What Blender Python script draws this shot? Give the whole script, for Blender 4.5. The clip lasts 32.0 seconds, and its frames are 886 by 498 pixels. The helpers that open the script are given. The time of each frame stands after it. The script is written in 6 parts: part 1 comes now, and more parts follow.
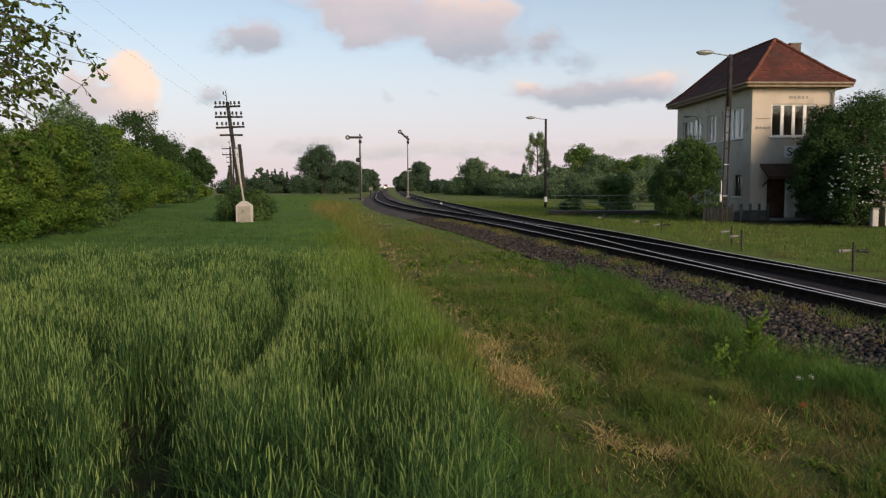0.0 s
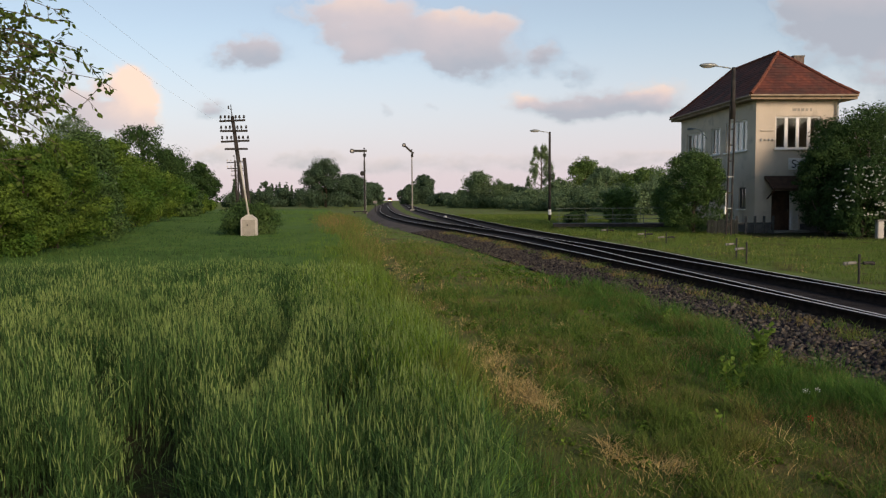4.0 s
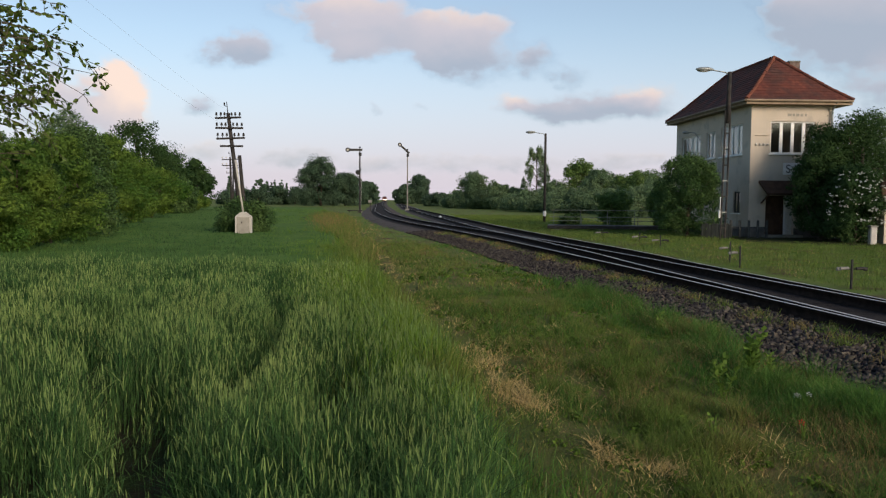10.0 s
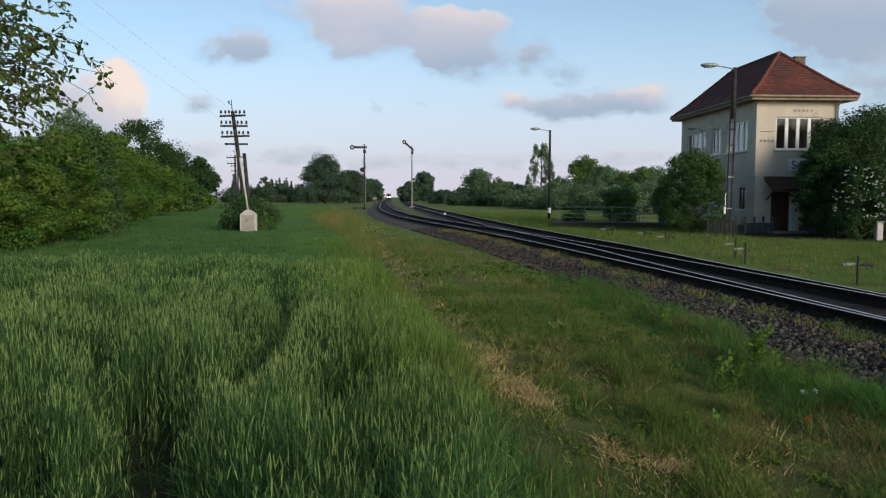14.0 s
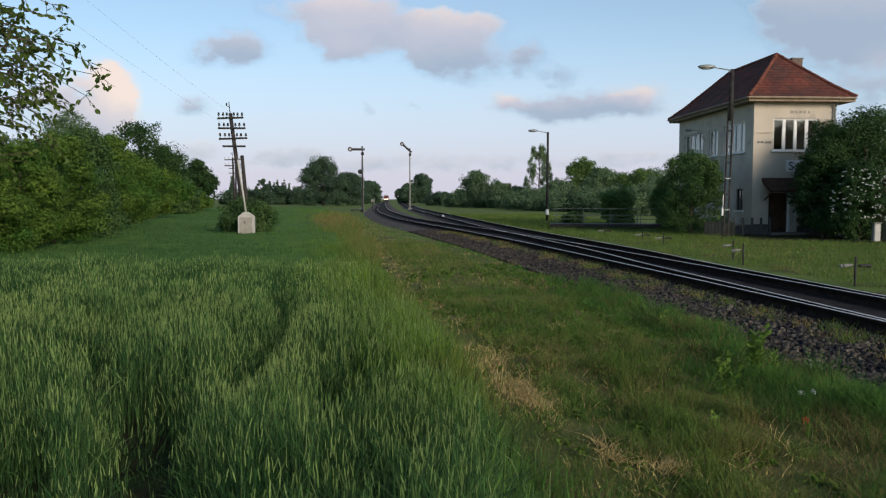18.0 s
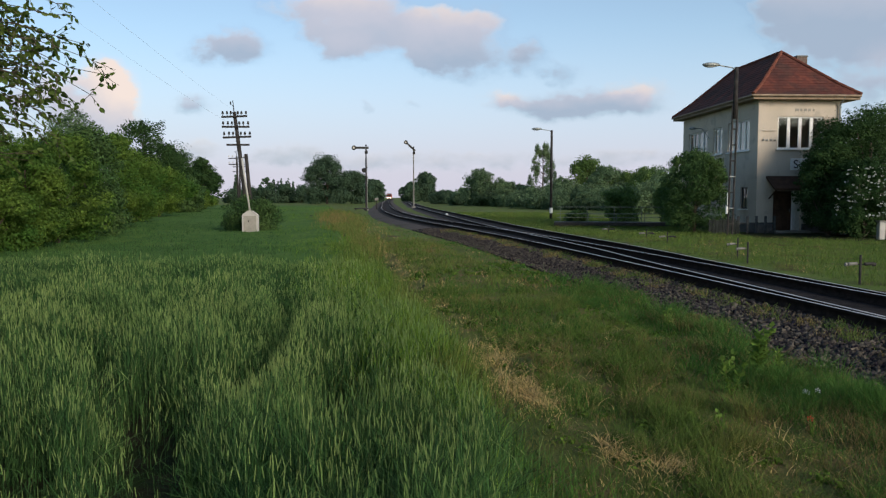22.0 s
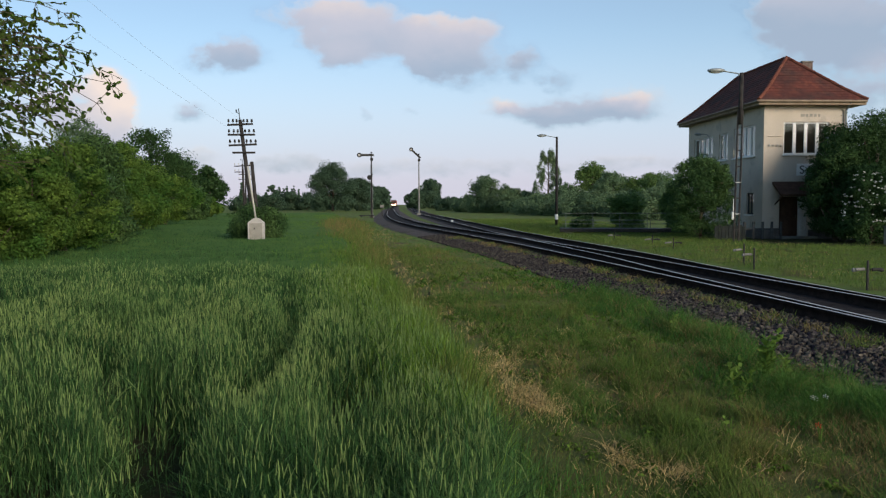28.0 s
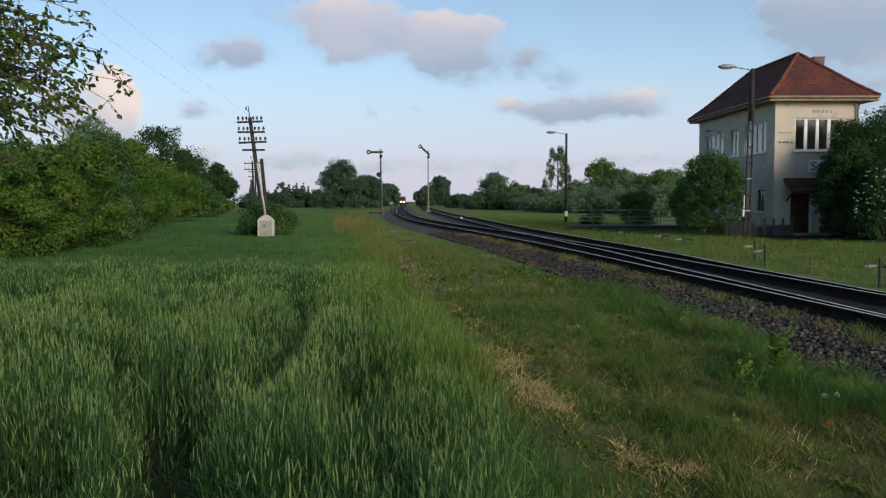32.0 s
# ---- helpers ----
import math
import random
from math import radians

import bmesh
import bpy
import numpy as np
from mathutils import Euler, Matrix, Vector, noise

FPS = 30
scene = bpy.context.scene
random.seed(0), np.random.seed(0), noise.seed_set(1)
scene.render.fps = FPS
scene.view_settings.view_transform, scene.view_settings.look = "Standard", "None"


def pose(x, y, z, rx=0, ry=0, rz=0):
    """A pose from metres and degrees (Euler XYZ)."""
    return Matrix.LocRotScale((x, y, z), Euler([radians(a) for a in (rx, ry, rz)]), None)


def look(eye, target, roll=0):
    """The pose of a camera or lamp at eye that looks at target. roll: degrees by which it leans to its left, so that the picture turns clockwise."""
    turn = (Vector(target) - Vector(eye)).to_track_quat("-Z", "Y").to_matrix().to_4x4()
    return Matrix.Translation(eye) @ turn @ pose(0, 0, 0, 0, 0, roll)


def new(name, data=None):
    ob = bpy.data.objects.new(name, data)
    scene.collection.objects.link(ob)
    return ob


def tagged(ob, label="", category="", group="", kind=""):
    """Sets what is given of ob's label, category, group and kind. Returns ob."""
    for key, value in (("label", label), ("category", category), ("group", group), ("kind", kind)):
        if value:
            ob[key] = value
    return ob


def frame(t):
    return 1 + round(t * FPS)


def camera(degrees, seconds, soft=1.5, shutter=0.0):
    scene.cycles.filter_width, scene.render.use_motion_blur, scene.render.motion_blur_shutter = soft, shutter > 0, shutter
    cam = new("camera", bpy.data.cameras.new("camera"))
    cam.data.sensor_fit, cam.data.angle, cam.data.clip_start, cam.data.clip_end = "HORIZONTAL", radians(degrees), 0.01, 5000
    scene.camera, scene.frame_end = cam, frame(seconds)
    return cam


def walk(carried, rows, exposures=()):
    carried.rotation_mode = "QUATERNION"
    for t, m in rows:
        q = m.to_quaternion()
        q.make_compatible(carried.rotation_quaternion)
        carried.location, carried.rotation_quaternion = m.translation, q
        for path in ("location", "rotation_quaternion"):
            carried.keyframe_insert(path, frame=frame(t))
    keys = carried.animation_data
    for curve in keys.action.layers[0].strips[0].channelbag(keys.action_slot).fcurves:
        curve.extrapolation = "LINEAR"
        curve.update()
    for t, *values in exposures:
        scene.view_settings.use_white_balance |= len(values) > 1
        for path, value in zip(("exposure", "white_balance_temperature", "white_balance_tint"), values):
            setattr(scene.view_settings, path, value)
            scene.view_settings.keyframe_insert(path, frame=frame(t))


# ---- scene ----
cam = camera(60, 32.0, 1.25)
EYE = (0.0, 0.0, 1.7)
# seconds, tilt, roll, turn of the hand-held camera
TURNS = [(0, 85.36, 0.29, 0.16), (0.5, 85.36, 0.27, 0.17), (1, 85.51, 0.20, 0.16), (1.5, 85.84, 0.15, 0.14), (2, 85.96, 0.14, 0.12), (2.5, 86.01, 0.21, 0.28), (3, 86.06, 0.34, 0.49), (3.5, 86.19, 0.41, 0.50), (5.5, 86.72, 0.46, 0.31), (6, 86.84, 0.39, 0.08), (6.5, 86.93, 0.36, 0.01), (7, 86.88, 0.34, -0.03), (7.5, 86.81, 0.31, -0.09), (8, 86.66, 0.19, -0.03), (8.5, 86.52, 0.04, 0.04), (9, 86.51, -0.04, 0.01), (9.5, 86.50, -0.26, 0.00), (10, 86.34, -0.35, 0.11), (10.5, 86.23, -0.26, 0.23), (11, 86.12, -0.29, 0.37), (11.5, 86.02, -0.27, 0.40), (12, 86.05, -0.16, 0.33), (12.5, 86.16, -0.07, 0.16), (13, 86.25, -0.00, 0.00), (13.5, 86.23, -0.07, 0.13), (14, 86.13, -0.15, 0.45), (14.5, 86.04, -0.16, 0.51), (16.5, 86.08, -0.25, 0.72), (17, 86.08, -0.28, 0.63), (17.5, 86.19, -0.18, 0.44), (18, 86.27, -0.05, 0.30), (18.5, 86.21, -0.09, 0.38), (19, 86.22, -0.03, 0.44), (19.5, 86.30, 0.07, 0.43), (20, 86.24, 0.01, 0.45), (20.5, 86.21, 0.09, 0.51), (21, 86.16, 0.09, 0.49), (21.5, 86.12, 0.03, 0.54), (22, 86.15, -0.02, 0.58), (22.5, 86.19, 0.03, 0.46), (23, 86.25, 0.13, 0.37), (23.5, 86.37, 0.30, 0.42), (24, 86.36, 0.31, 0.38), (24.5, 86.31, 0.30, 0.37), (25, 86.32, 0.34, 0.44), (25.5, 86.33, 0.28, 0.49), (27.5, 86.91, 0.37, 0.78), (28, 86.66, 0.19, 0.98), (28.5, 86.37, 0.16, 1.08), (29, 86.29, 0.17, 0.96), (29.5, 86.35, 0.17, 0.82), (30, 86.37, 0.05, 0.84), (30.5, 86.44, 0.11, 1.05), (31, 86.68, 0.22, 1.37), (31.5, 86.63, 0.16, 1.56), (32, 86.44, 0.25, 1.67)]
EXPOSURES = [(0, 0.46, 7650, 17), (3.5, 0.44, 7650, 17), (6, 0.38, 7600, 17), (7.5, 0.36, 7550, 16), (9, 0.40, 7350, 15), (10, 0.42, 6950, 13), (11.5, 0.40, 6450, 9), (29, 0.38, 6400, 9), (32, 0.34, 6350, 9)]
walk(cam, [(t, pose(*EYE, rx, ry, rz)) for t, rx, ry, rz in TURNS], EXPOSURES)

# ---- sky and sun: early morning, low sun behind the viewer ----
world = bpy.data.worlds.new("sky")
scene.world = world
world.use_nodes = True
wn = world.node_tree
sky = wn.nodes.new("ShaderNodeTexSky")
sky.sky_type = "NISHITA"
sky.sun_disc = False
sky.sun_elevation = radians(20)
sky.sun_rotation = radians(145)
sky.air_density, sky.dust_density, sky.ozone_density = 1.0, 0.4, 2.5
wn.nodes["Background"].inputs["Strength"].default_value = 0.105
wn.links.new(sky.outputs[0], wn.nodes["Background"].inputs["Color"])

sun = new("sun", bpy.data.lights.new("sun", "SUN"))
sun.data.energy = 2.6
sun.data.angle = radians(24)
sun.data.color = (1.0, 0.86, 0.70)
sun.matrix_world = look((47, -67, 30), (0, 0, 0))


# ---- materials ----
def mat(name, c1, c2, scale=3.0, fine=40.0, rough=0.85, metal=0.0, bump=0.3, island=0.0, single=0.0,
        leaf=0.0, c3=None, spots=0.6, spec=0.15, scale3=0.4):
    """A two-scale procedural surface: c1 to c2 by coarse noise, c3 in large patches, fine grain and relief."""
    m = bpy.data.materials.new(name)
    m.use_nodes = True
    nt = m.node_tree
    N, L = nt.nodes, nt.links
    p = N["Principled BSDF"]
    p.inputs["Roughness"].default_value = rough
    p.inputs["Metallic"].default_value = metal
    p.inputs["Specular IOR Level"].default_value = spec
    tc = N.new("ShaderNodeTexCoord")

    def noise_node(s, detail=4):
        n = N.new("ShaderNodeTexNoise")
        n.inputs["Scale"].default_value = s
        n.inputs["Detail"].default_value = detail
        L.new(tc.outputs["Object"], n.inputs["Vector"])
        return n

    def mix(fac, a, b, blend="MIX"):
        x = N.new("ShaderNodeMix")
        x.data_type, x.blend_type = "RGBA", blend
        for sock, val in ((x.inputs[0], fac), (x.inputs[6], a), (x.inputs[7], b)):
            if isinstance(val, (int, float)):
                sock.default_value = val
            elif isinstance(val, tuple):
                sock.default_value = (*val, 1)
            else:
                L.new(val, sock)
        return x.outputs[2]

    def spread(sock, lo, hi):
        r = N.new("ShaderNodeMapRange")
        r.inputs[1].default_value, r.inputs[2].default_value = lo, hi
        L.new(sock, r.inputs[0])
        return r.outputs[0]

    coarse = noise_node(scale)
    small = noise_node(fine, 3)
    col = mix(spread(coarse.outputs[0], 0.35, 0.65), c1, c2)
    if c3:
        col = mix(spread(noise_node(scale3, 5).outputs[0], spots - 0.06, spots + 0.1), col, c3)
    grain = spread(small.outputs[0], 0.25, 0.75)
    dark = tuple(0.72 * v for v in (1, 1, 1))
    col = mix(1.0, col, mix(grain, dark, (1.15, 1.15, 1.15)), "MULTIPLY")
    if island or single:
        src = N.new("ShaderNodeNewGeometry").outputs["Random Per Island"] if island else N.new("ShaderNodeObjectInfo").outputs["Random"]
        k = island or single
        col = mix(1.0, col, mix(src, (1 - k, 1 - k, 1 - 0.8 * k), (1 + k, 1 + k, 1 + 0.6 * k)), "MULTIPLY")
    L.new(col, p.inputs["Base Color"])
    if bump:
        b = N.new("ShaderNodeBump")
        b.inputs["Strength"].default_value = bump
        b.inputs["Distance"].default_value = 0.02
        L.new(small.outputs[0], b.inputs["Height"])
        L.new(b.outputs[0], p.inputs["Normal"])
    if leaf:
        tr = N.new("ShaderNodeBsdfTranslucent")
        L.new(col, tr.inputs["Color"])
        ms = N.new("ShaderNodeMixShader")
        ms.inputs[0].default_value = leaf
        L.new(p.outputs[0], ms.inputs[1])
        L.new(tr.outputs[0], ms.inputs[2])
        L.new(ms.outputs[0], N["Material Output"].inputs[0])
    return m


def glow(name, colour, strength):
    m = bpy.data.materials.new(name)
    m.use_nodes = True
    p = m.node_tree.nodes["Principled BSDF"]
    p.inputs["Base Color"].default_value = (*colour, 1)
    p.inputs["Emission Color"].default_value = (*colour, 1)
    p.inputs["Emission Strength"].default_value = strength
    return m


M_GROUND = mat("meadow ground", (0.102, 0.158, 0.034), (0.15, 0.20, 0.046), 1.2, 30, bump=0.6, c3=(0.10, 0.07, 0.036), spots=0.55, scale3=0.9, spec=0.06)
M_SOIL = mat("ballast bed", (0.075, 0.063, 0.055), (0.115, 0.096, 0.084), 3, 50, bump=0.8, c3=(0.05, 0.055, 0.025), spots=0.66, spec=0.06)
M_STONE = mat("ballast stone", (0.038, 0.033, 0.031), (0.088, 0.076, 0.071), 8, 60, island=0.8, bump=0.5, spec=0.06)
M_STONE1 = mat("loose ballast stone", (0.05, 0.044, 0.041), (0.115, 0.1, 0.092), 8, 60, single=0.6, bump=0.5, spec=0.06)
M_SLEEPER = mat("tarred timber", (0.045, 0.038, 0.032), (0.09, 0.075, 0.06), 6, 60, rough=0.8, spec=0.06)
M_RUST = mat("rusty rail steel", (0.02, 0.0145, 0.012), (0.04, 0.027, 0.021), 9, 70, rough=0.9, metal=0.0, spec=0.03)
M_RAILTOP = mat("polished rail steel", (0.74, 0.71, 0.66), (0.82, 0.79, 0.74), 9, 70, rough=0.55, metal=0.2, bump=0.05)
M_WHEAT = mat("green wheat", (0.034, 0.088, 0.029), (0.066, 0.132, 0.042), 1.4, 25, rough=0.6, island=0.62, leaf=0.2, bump=0, spec=0.06)
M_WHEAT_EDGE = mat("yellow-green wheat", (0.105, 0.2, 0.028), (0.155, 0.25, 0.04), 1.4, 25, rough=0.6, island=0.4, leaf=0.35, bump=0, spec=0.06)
M_EAR = mat("wheat ears", (0.135, 0.22, 0.072), (0.225, 0.3, 0.105), 1.2, 25, rough=0.7, island=0.35, leaf=0.2, bump=0, spec=0.06)
M_VERGE = mat("verge litter", (0.085, 0.108, 0.03), (0.125, 0.135, 0.042), 2.6, 45, bump=0.8, c3=(0.17, 0.12, 0.06), spots=0.57, scale3=1.3, spec=0.05)
M_LUSH = mat("lush dark grass", (0.055, 0.14, 0.03), (0.095, 0.19, 0.042), 1.1, 20, rough=0.65, island=0.4, leaf=0.35, bump=0, spec=0.06)
M_BROWNGRASS = mat("withered brown grass", (0.18, 0.145, 0.058), (0.26, 0.2, 0.085), 2, 30, rough=0.8, island=0.35, leaf=0.2, bump=0, spec=0.05)
M_FIELDSOIL = mat("dark field soil", (0.026, 0.026, 0.014), (0.045, 0.042, 0.022), 4, 40, bump=1.0, c3=(0.028, 0.045, 0.014), spots=0.5, scale3=3, spec=0.05)
M_CANOPY = mat("wheat canopy", (0.072, 0.145, 0.034), (0.105, 0.18, 0.044), 0.7, 30, bump=1.0, spec=0.02)
M_GRASS = mat("meadow grass", (0.088, 0.152, 0.032), (0.145, 0.2, 0.05), 0.9, 20, rough=0.65, island=0.4, leaf=0.35, bump=0, c3=(0.19, 0.175, 0.055), spots=0.61, scale3=1.1, spec=0.06)
M_STRAW = mat("dry grass", (0.48, 0.35, 0.15), (0.6, 0.46, 0.21), 2, 30, rough=0.8, island=0.3, leaf=0.2, bump=0)
M_LEAF = mat("hedge leaves", (0.068, 0.16, 0.03), (0.165, 0.245, 0.044), 0.55, 15, rough=0.7, island=0.3, leaf=0.5, bump=0)
M_LEAF_DARK = mat("dark tree leaves", (0.054, 0.115, 0.038), (0.095, 0.16, 0.05), 0.5, 15, rough=0.75, island=0.4, leaf=0.35, bump=0)
# lightened so the leaf colour itself carries the aerial haze
M_LEAF_FAR_PALED = mat("haze-paled far tree leaves", (0.12, 0.195, 0.1), (0.18, 0.25, 0.125), 0.25, 8, rough=0.85, island=0.16, leaf=0.4, bump=0)
M_LEAF_MID = mat("fresh green leaves", (0.095, 0.175, 0.05), (0.15, 0.23, 0.07), 0.4, 8, rough=0.8, island=0.3, leaf=0.45, bump=0)
M_LEAF_DEEP = mat("deep green oak leaves", (0.03, 0.07, 0.022), (0.052, 0.1, 0.03), 0.5, 10, rough=0.75, island=0.2, leaf=0.3, bump=0)
# bluish tint painted into the leaves in place of distance haze
M_LEAF_HAZE = mat("haze-tinted blue-green far leaves", (0.056, 0.102, 0.06), (0.074, 0.122, 0.07), 0.3, 8, rough=0.85, island=0.08, leaf=0.3, bump=0)
M_LEAF_NEAR = mat("overhanging leaves", (0.055, 0.105, 0.02), (0.1, 0.14, 0.028), 2, 30, rough=0.5, island=0.4, leaf=0.4, bump=0)
M_BARK = mat("bark", (0.07, 0.055, 0.04), (0.13, 0.105, 0.08), 5, 40, bump=0.9)
M_BLOSSOM = mat("white blossom", (0.75, 0.75, 0.72), (0.85, 0.84, 0.8), 5, 40, island=0.1, leaf=0.3, bump=0)
M_PLASTER = mat("weathered plaster", (0.50, 0.435, 0.355), (0.57, 0.495, 0.405), 0.8, 35, rough=0.9, bump=0.35, c3=(0.38, 0.34, 0.29), spots=0.6, scale3=1.3)
M_PLINTH = mat("cement plinth", (0.10, 0.095, 0.09), (0.16, 0.15, 0.14), 2, 40, bump=0.5)
M_TILE = mat("red clay roof tile", (0.1, 0.04, 0.033), (0.165, 0.055, 0.041), 1.2, 30, rough=0.85, island=0.16, c3=(0.085, 0.044, 0.038), spots=0.52, scale3=0.9, bump=0.3)
M_RIDGE = mat("ridge tile", (0.14, 0.052, 0.036), (0.19, 0.068, 0.045), 2, 30, single=0.2)
M_WHITE = mat("white paint", (0.72, 0.71, 0.68), (0.82, 0.81, 0.78), 4, 60, rough=0.55, bump=0.1)
M_WOODTRIM = mat("eaves board", (0.24, 0.18, 0.125), (0.31, 0.24, 0.17), 3, 40)
M_BRICK = mat("chimney brick", (0.13, 0.095, 0.08), (0.19, 0.14, 0.12), 6, 50, bump=0.6)
M_DARKWOOD = mat("dark brown wood", (0.055, 0.03, 0.02), (0.09, 0.05, 0.032), 4, 50, rough=0.7)
M_GREYWOOD = mat("weathered grey wood", (0.062, 0.062, 0.06), (0.105, 0.103, 0.098), 5, 60, bump=0.6)
M_POLE = mat("timber pole", (0.026, 0.024, 0.023), (0.054, 0.049, 0.046), 4, 50, bump=0.6)
M_OFFWHITE = mat("dull white paint", (0.42, 0.40, 0.37), (0.5, 0.48, 0.44), 4, 60, rough=0.6, bump=0.1)
# gravel colour with the shade of rails and sleepers painted in
M_TRACK_SHADE = mat("shade-darkened track gravel", (0.022, 0.019, 0.018), (0.046, 0.04, 0.037), 5, 50, bump=0.9, spec=0.05)
M_WEED = mat("bright weed leaves", (0.12, 0.21, 0.04), (0.17, 0.26, 0.055), 3, 30, island=0.3, leaf=0.4, bump=0, spec=0.06)
M_DARKPLANK = mat("mossy dark plank", (0.017, 0.021, 0.019), (0.034, 0.039, 0.036), 5, 60, bump=0.6)
M_BEIGE = mat("dull beige paint", (0.27, 0.255, 0.225), (0.34, 0.32, 0.28), 4, 60, rough=0.7, bump=0.1)
M_HERB = mat("broad herb leaves", (0.06, 0.13, 0.022), (0.125, 0.185, 0.034), 1.2, 25, island=0.4, leaf=0.3, bump=0, spec=0.06)
M_CONC = mat("concrete", (0.17, 0.165, 0.15), (0.25, 0.24, 0.22), 3, 50, bump=0.4)
M_STEEL = mat("grey painted steel", (0.24, 0.26, 0.25), (0.34, 0.36, 0.35), 6, 50, rough=0.5, metal=0.3, bump=0.1)
M_GREENSTEEL = mat("faded green steel", (0.11, 0.14, 0.11), (0.165, 0.19, 0.155), 6, 50, rough=0.55, bump=0.1)
M_BLACK = mat("blackened steel", (0.02, 0.02, 0.02), (0.04, 0.038, 0.036), 6, 50, rough=0.6, bump=0.2)
M_TRAINRED = mat("train red", (0.22, 0.055, 0.04), (0.27, 0.075, 0.055), 0.6, 20, rough=0.4, bump=0.05)
M_TRAINGREY = mat("train dark roof", (0.08, 0.08, 0.085), (0.12, 0.12, 0.12), 1, 20, rough=0.6, bump=0.05)
M_PORCELAIN = mat("insulator", (0.35, 0.33, 0.3), (0.5, 0.48, 0.45), 9, 60, rough=0.3, bump=0)
M_LAMPGLOW = glow("headlight", (1.0, 0.9, 0.68), 7)
M_CURTAIN = mat("net curtain", (0.62, 0.6, 0.56), (0.75, 0.73, 0.68), 9, 50, bump=0.1)
M_ROOMDARK = mat("dim room", (0.05, 0.045, 0.04), (0.08, 0.07, 0.06), 2, 20)
M_POPPY = mat("poppy petal", (0.5, 0.06, 0.03), (0.6, 0.08, 0.04), 20, 60, leaf=0.3, bump=0)

M_GLASS = bpy.data.materials.new("window glass")
M_GLASS.use_nodes = True
g = M_GLASS.node_tree.nodes["Principled BSDF"]
g.inputs["Transmission Weight"].default_value = 1.0
g.inputs["Roughness"].default_value = 0.02
g.inputs["IOR"].default_value = 1.45
g.inputs["Base Color"].default_value = (0.85, 0.9, 0.9, 1)


# ---- mesh helpers ----
def box(bm, x, y, z, sx, sy, sz, rz=0.0, bevel=0.0):
    """A box by its centre and sizes, its edges bevelled."""
    m = Matrix.Translation((x, y, z)) @ Matrix.Rotation(rz, 4, "Z") @ Matrix.Diagonal((sx, sy, sz, 1))
    made = bmesh.ops.create_cube(bm, size=1.0, matrix=m)["verts"]
    if bevel:
        edges = list({e for v in made for e in v.link_edges})
        bmesh.ops.bevel(bm, geom=edges, offset=bevel, segments=1, affect="EDGES")
    return bm


def rod(bm, a, b, r0, r1=None, seg=8, caps=True):
    """A tapered round bar from a to b."""
    a, b = Vector(a), Vector(b)
    r1 = r0 if r1 is None else r1
    d = b - a
    q = d.to_track_quat("Z", "Y").to_matrix()
    rings = []
    for p, r in ((a, r0), (b, r1)):
        rings.append([bm.verts.new(p + q @ Vector((r * math.cos(2 * math.pi * i / seg), r * math.sin(2 * math.pi * i / seg), 0))) for i in range(seg)])
    for i in range(seg):
        j = (i + 1) % seg
        bm.faces.new((rings[0][i], rings[0][j], rings[1][j], rings[1][i]))
    if caps:
        bm.faces.new(rings[0][::-1])
        bm.faces.new(rings[1])
    return bm


def ball(bm, c, r, sx=1, sy=1, sz=1, seg=10):
    m = Matrix.Translation(c) @ Matrix.Diagonal((sx * r, sy * r, sz * r, 1))
    bmesh.ops.create_uvsphere(bm, u_segments=seg, v_segments=max(5, seg // 2), radius=1.0, matrix=m)
    return bm


def part(name, bm, material, parent=None, label="", smooth=False):
    """Links a bmesh as ONE mesh object under a thing or a part."""
    me = bpy.data.meshes.new(name)
    bm.to_mesh(me)
    bm.free()
    me.materials.append(material)
    if smooth:
        me.polygons.foreach_set("use_smooth", [True] * len(me.polygons))
    ob = new(name, me)
    if parent:
        ob.parent = parent
    if label:
        ob["label"] = label
    return ob


def polys(name, verts, sides, material, parent=None, smooth=False):
    """One mesh of many separate faces with the same count of sides: verts is an array (faces, sides, 3)."""
    verts = np.asarray(verts, dtype=np.float32).reshape(-1, 3)
    n = len(verts) // sides
    me = bpy.data.meshes.new(name)
    me.vertices.add(len(verts))
    me.vertices.foreach_set("co", verts.ravel())
    me.loops.add(n * sides)
    me.loops.foreach_set("vertex_index", np.arange(n * sides, dtype=np.int32))
    me.polygons.add(n)
    me.polygons.foreach_set("loop_start", np.arange(0, n * sides, sides, dtype=np.int32))
    me.polygons.foreach_set("loop_total", np.full(n, sides, dtype=np.int32))
    me.update(calc_edges=True)
    me.materials.append(material)
    ob = new(name, me)
    if parent:
        ob.parent = parent
    return ob


def indexed(name, verts, faces, material, parent=None, smooth=False):
    """One mesh from arrays of points and of four-sided faces."""
    verts = np.asarray(verts, dtype=np.float32)
    faces = np.asarray(faces, dtype=np.int32)
    me = bpy.data.meshes.new(name)
    me.vertices.add(len(verts))
    me.vertices.foreach_set("co", verts.ravel())
    k = faces.shape[1]
    me.loops.add(faces.size)
    me.loops.foreach_set("vertex_index", faces.ravel())
    me.polygons.add(len(faces))
    me.polygons.foreach_set("loop_start", np.arange(0, faces.size, k, dtype=np.int32))
    me.polygons.foreach_set("loop_total", np.full(len(faces), k, dtype=np.int32))
    if smooth:
        me.polygons.foreach_set("use_smooth", np.ones(len(faces), dtype=bool))
    me.update(calc_edges=True)
    me.materials.append(material)
    ob = new(name, me)
    if parent:
        ob.parent = parent
    return ob


def thing(name, x, y, z, label, category, group="", rz=0.0, kind=""):
    ob = new(name)
    ob.empty_display_size = 0.2
    ob.matrix_basis = pose(x, y, z, 0, 0, rz)
    return tagged(ob, label, category, group, kind)


rng = np.random.default_rng(7)


